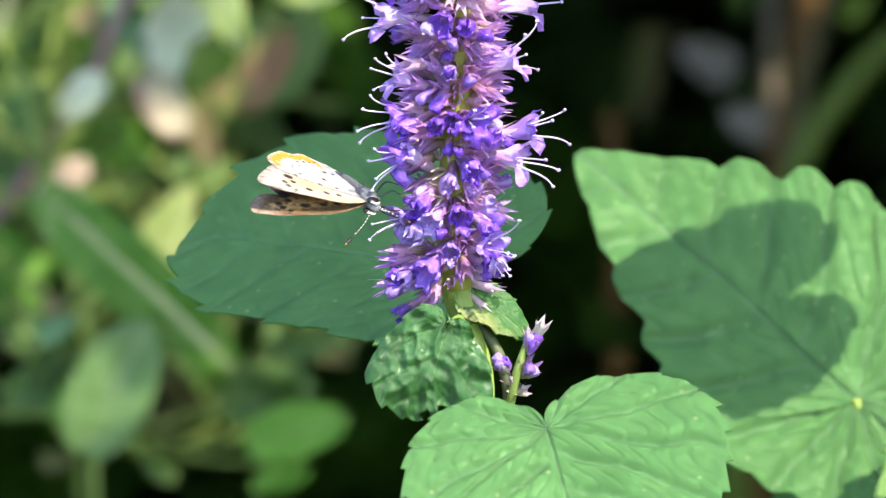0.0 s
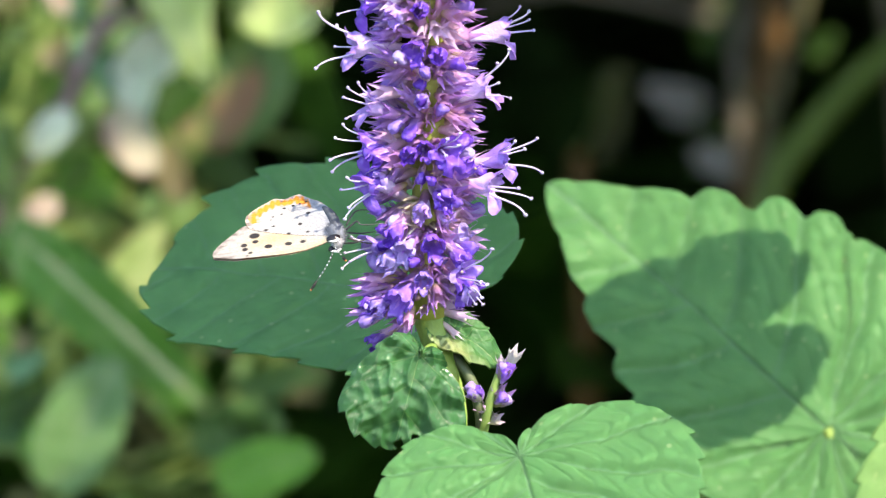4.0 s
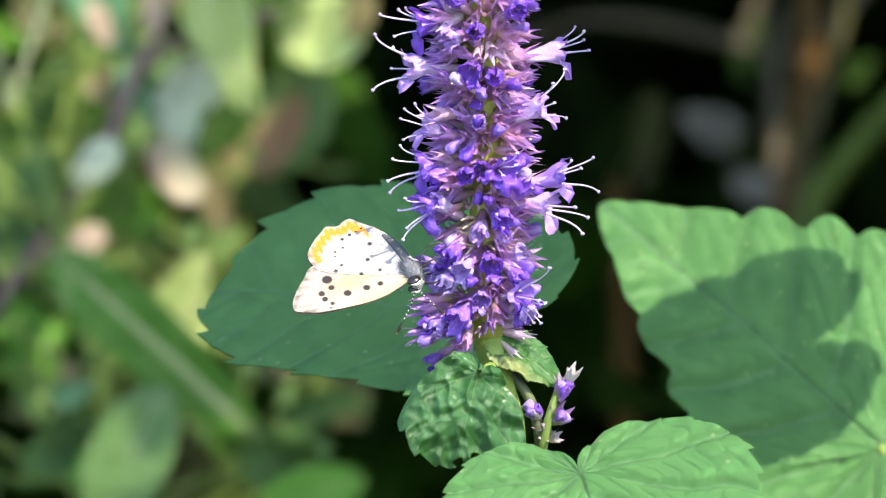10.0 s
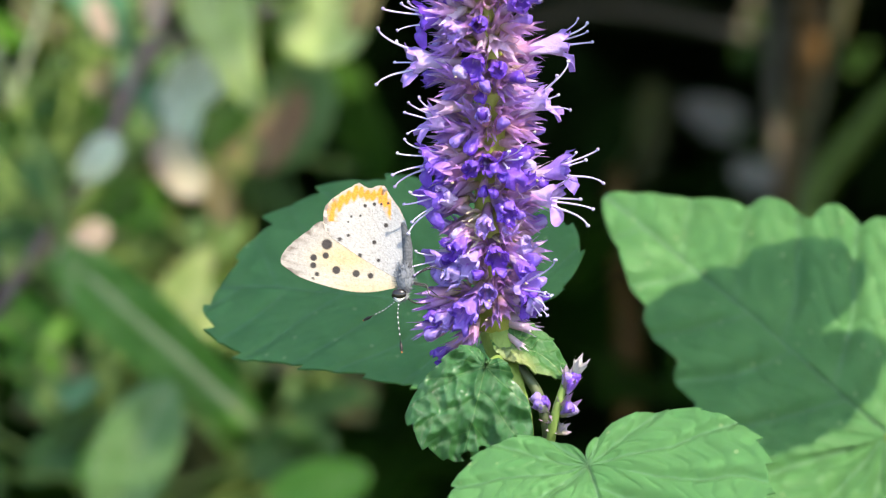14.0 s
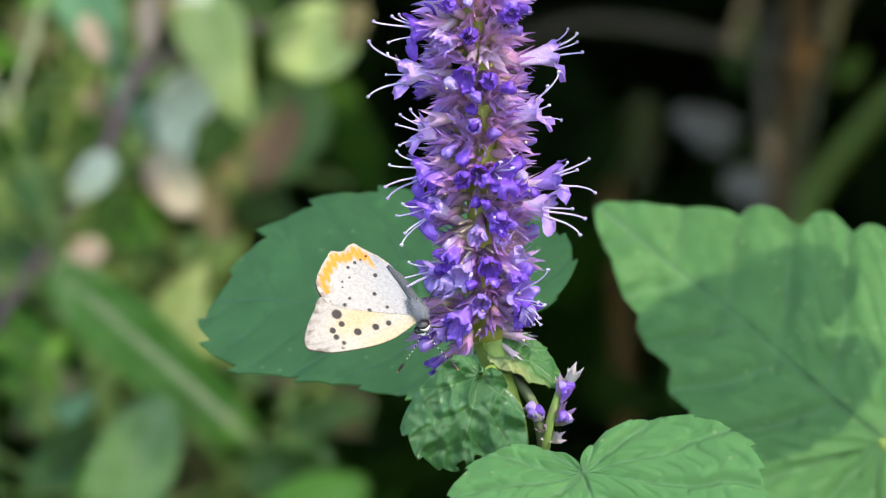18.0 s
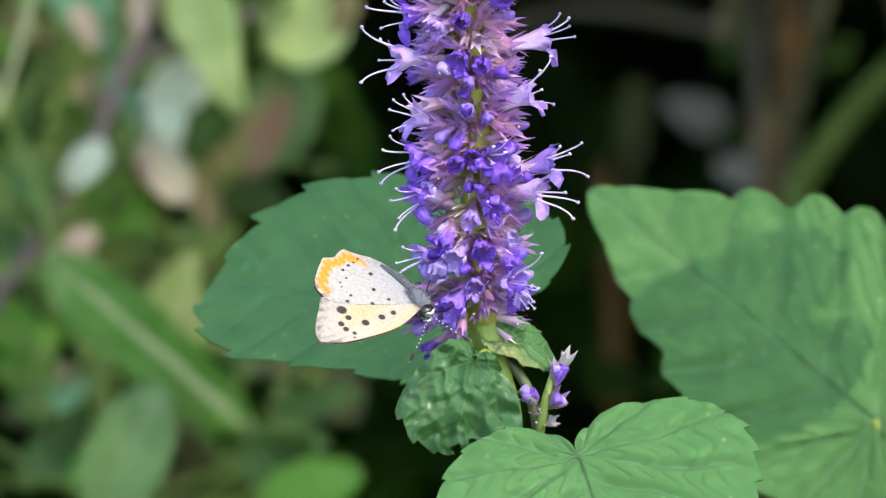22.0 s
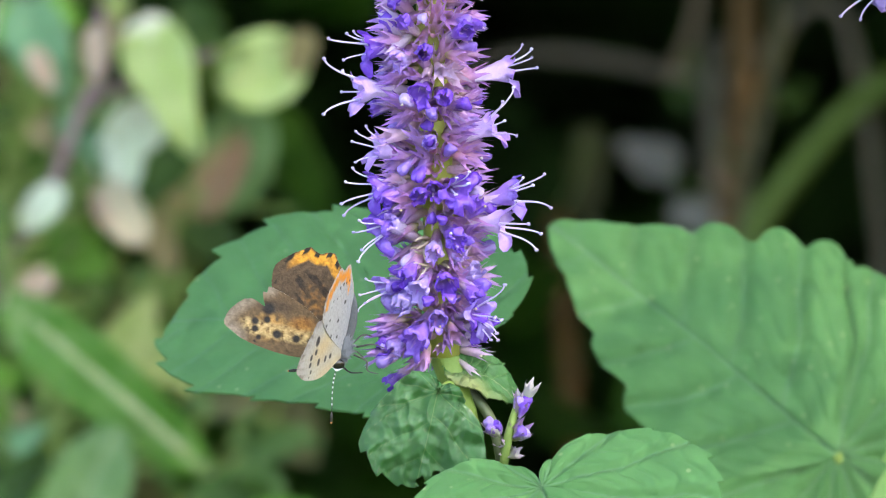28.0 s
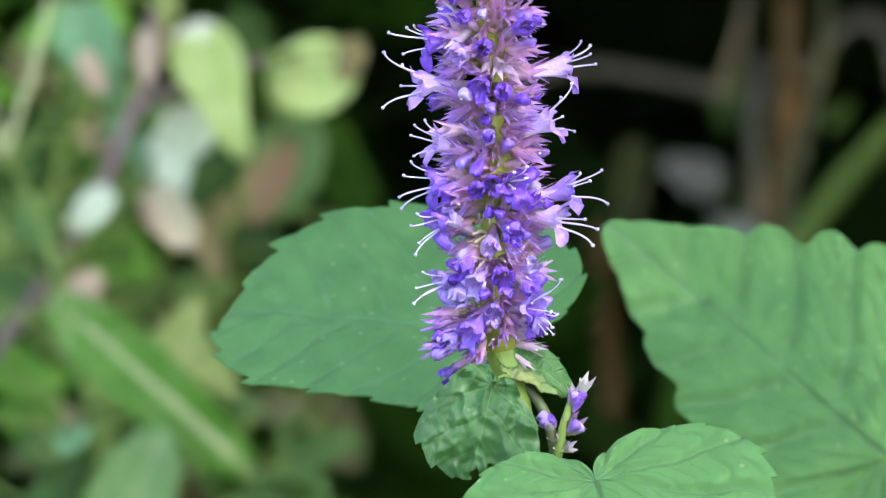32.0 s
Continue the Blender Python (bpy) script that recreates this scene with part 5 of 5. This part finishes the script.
antenna([mm(0.7, -1.7, -0.4), mm(0.9, -4.0, -0.9), mm(0.6, -7.2, -1.4)])
antenna([mm(0.8, -1.6, 0.4), mm(2.2, -2.6, 1.8), mm(4.0, -3.4, 3.2)])
for points in ([(-1.2, 0.2, -0.6), (-2.6, -0.2, -1.6), (-3.0, -1.4, -1.7), (-4.6, -1.8, -1.5)], [(-1.4, 1.2, -0.6), (-3.0, 2.0, -1.7), (-4.8, 1.6, -1.6)],
               [(-1.2, 0.2, 0.6), (-2.6, 0.0, 1.5), (-4.2, -1.2, 1.6)], [(-1.4, 1.4, 0.6), (-3.0, 2.2, 1.6), (-4.8, 2.0, 1.8)]):
    part("leg", tube_data("leg", [mm(*p) for p in points], [0.00012, 0.0001, 0.00006], leg_mat, sides=6), butterfly, label="thin dark leg")


# ---------------------------------------------------------------- what moves
# seconds, place, turn, opening of the near and the far wings, forward sweep of the forewings and of the hindwings in degrees
FLIGHT = [
    (0.0, -0.0065, -0.0041, 0.7498, 161, -7, -142, 3.0, -12.0, 0, 0),
    (1.0, -0.0075, -0.0042, 0.7494, 153, 8, -173, 3.0, -11.0, 0, 0),
    (2.0, -0.0081, -0.0043, 0.7489, 148, 23, 169, 0.6, -0.6, 0, 0),
    (3.0, -0.0075, -0.0042, 0.7493, 167, 17, -175, 0.6, -0.6, 0, 0),
    (5.5, -0.0061, -0.0045, 0.7474, 143, 14, -170, 0.6, -0.6, 0, 0),
    (6.0, -0.0052, -0.0046, 0.7469, 140, 15, -163, 0.6, -0.6, 0, 0),
    (6.5, -0.0051, -0.0046, 0.7469, 139, 18, -164, 0.6, -0.6, 0, 0),
    (7.0, -0.0050, -0.0046, 0.7469, 143, 19, -163, 0.6, -0.6, 0, 0),
    (7.5, -0.0050, -0.0046, 0.7469, 143, 19, -161, 0.6, -0.6, 0, 0),
    (8.0, -0.0049, -0.0046, 0.7468, 145, 20, -160, 0.6, -0.6, 0, 0),
    (8.5, -0.0049, -0.0046, 0.7469, 144, 21, -159, 0.6, -0.6, 0, 0),
    (9.0, -0.0049, -0.0046, 0.7469, 144, 20, -159, 0.6, -0.6, 0, 0),
    (9.5, -0.0049, -0.0046, 0.7469, 142, 21, -158, 0.6, -0.6, 0, 0),
    (10.0, -0.0049, -0.0046, 0.7468, 145, 21, -159, 0.6, -0.6, 0, 0),
    (10.5, -0.0049, -0.0046, 0.7469, 145, 21, -160, 0.6, -0.6, 0, 0),
    (11.0, -0.0048, -0.0046, 0.7468, 144, 21, -158, 0.6, -0.6, 0, 0),
    (11.5, -0.0049, -0.0046, 0.7468, 142, 21, -159, 0.6, -0.6, 0, 0),
    (12.0, -0.0045, -0.0047, 0.7461, 139, 18, -158, 0.6, -0.6, 0, 0),
    (12.5, -0.0045, -0.0048, 0.7460, 136, 20, -162, 0.6, -0.6, 0, 0),
    (13.0, -0.0074, -0.0049, 0.7454, 127, 7, 173, 0.6, -0.6, 0, 0),
    (13.5, -0.0072, -0.0049, 0.7452, 119, 4, 175, 0.6, -0.6, 0, 0),
    (14.0, -0.0069, -0.0050, 0.7449, 108, -1, -178, 0.6, -0.6, 0, 0),
    (14.5, -0.0076, -0.0050, 0.7445, 108, -9, -173, 0.6, -0.6, 0, 0),
    (16.5, -0.0050, -0.0055, 0.7420, 115, 12, -159, 0.6, -0.6, 0, 0),
    (17.0, -0.0053, -0.0055, 0.7420, 120, 10, -162, 0.6, -0.6, 0, 0),
    (17.5, -0.0051, -0.0054, 0.7422, 121, 10, -158, 0.6, -0.6, 0, 0),
    (18.0, -0.0041, -0.0054, 0.7423, 126, 18, -151, 0.6, -0.6, 0, 0),
    (18.5, -0.0034, -0.0054, 0.7423, 134, 22, -144, 0.6, -0.6, 0, 0),
    (19.0, -0.0033, -0.0054, 0.7423, 136, 21, -144, 0.6, -0.6, 0, 0),
    (19.5, -0.0034, -0.0054, 0.7423, 140, 18, -140, 0.6, -0.6, 0, 0),
    (20.0, -0.0033, -0.0054, 0.7423, 143, 17, -139, 0.6, -0.6, 0, 0),
    (20.5, -0.0034, -0.0054, 0.7422, 143, 17, -138, 0.6, -0.6, 0, 0),
    (21.0, -0.0033, -0.0055, 0.7421, 141, 16, -139, 0.6, -0.6, 0, 0),
    (21.5, -0.0032, -0.0055, 0.7421, 142, 16, -139, 0.6, -0.6, 0, 0),
    (22.0, -0.0031, -0.0055, 0.7419, 143, 17, -139, 0.6, -0.6, 0, 0),
    (22.5, -0.0031, -0.0055, 0.7417, 140, 17, -139, 0.6, -0.6, 0, 0),
    (23.0, -0.0032, -0.0056, 0.7415, 136, 20, -141, 0.6, -0.6, 0, 0),
    (23.5, -0.0032, -0.0056, 0.7414, 135, 20, -140, 0.6, -0.6, 0, 0),
    (24.0, -0.0031, -0.0056, 0.7414, 136, 20, -141, 0.6, -0.6, 0, 0),
    (24.5, -0.0028, -0.0055, 0.7416, 142, 20, -141, 0.6, -0.6, 0, 0),
    (25.0, -0.0031, -0.0055, 0.7418, 145, 19, -141, 0.6, -0.6, 0, 0),
    (25.5, -0.0049, -0.0056, 0.7415, 138, 7, -154, 0.6, -0.6, 0, 0),
    (27.5, -0.0078, -0.0060, 0.7393, 90, -8, -159, 41, -31, 10, 6),
    (28.3, -0.0090, -0.0060, 0.7403, 79, -12, -155, 47, -37, 9, 3),
    (28.5, -0.0091, -0.0060, 0.7398, 74, -10, -152, 40, -32, 4, 1),
    (28.7, -0.0101, -0.0060, 0.7360, 55, 9, -148, 40, -43, -7, -2),
    (29.1, -0.0079, -0.0062, 0.7372, 52, 23, -158, 37, -37, 4, 2),
    (29.3, -0.0085, -0.0061, 0.7384, 40, 8, -156, 40, -27, 11, 8),
    (29.5, -0.0088, -0.0061, 0.7395, 27, -4, -155, 45, -19, 17, 14),
    (30.1, -0.0084, -0.0063, 0.7391, 25, -10, -147, 37, -17, 19, 17),
    (30.7, -0.0094, -0.0062, 0.7396, 13, -4, -131, 16, -10, 18.5, 17.5),
    (31.0, -0.0100, -0.0064, 0.7404, 4, -6, -135, 13, -5, 16, 14),
    (31.3, -0.0100, -0.0065, 0.7408, 2, -6, -136, 12, -4, 15, 14),
    (31.4, -0.0243, -0.0141, 0.7388, 30, -14, -107, 60, -50, 10, 0),
    (31.5, -0.0442, -0.0220, 0.7390, 65, -9, -87, 25, -10, 10, 0),
    (31.6, -0.0446, -0.0250, 0.7560, 75, -9, -97, 60, -60, 10, 0),
    (31.7, -0.0560, -0.0220, 0.7790, 65, -9, -107, 20, -15, 10, 0),
    (31.8, -0.0700, -0.0234, 0.8050, 65, -9, -107, 60, -60, 10, 0),
    (32.0, -0.1032, -0.0178, 0.8350, 65, -9, -107, 30, -30, 10, 0),
]


def motions():
    walk(butterfly, [(t, pose(x, y, z, rx, ry, rz)) for t, x, y, z, rx, ry, rz, near, far, fore_sweep, hind_sweep in FLIGHT])
    for far, fore, wing in WINGS:
        walk(wing, [(row[0], pose(0, 0, 0, 0, row[8] if far else row[7], 0) @ pose(0, 0, 0, 0, 0, -row[9] if fore else -row[10])) for row in FLIGHT])
    across = Vector((0.8, 0.55, 0)).cross(TO_SUN).cross(TO_SUN).normalized() * -1
    drift = frame_of((0, 0, 0), across, TO_SUN)
    rows = []
    for t in (0.0, 32.0):
        m = drift.copy()
        m.translation = CLOUD_MID + across * (0.5 * (t - 14.0))
        rows.append((t, m))
    walk(cloud, rows)


motions()
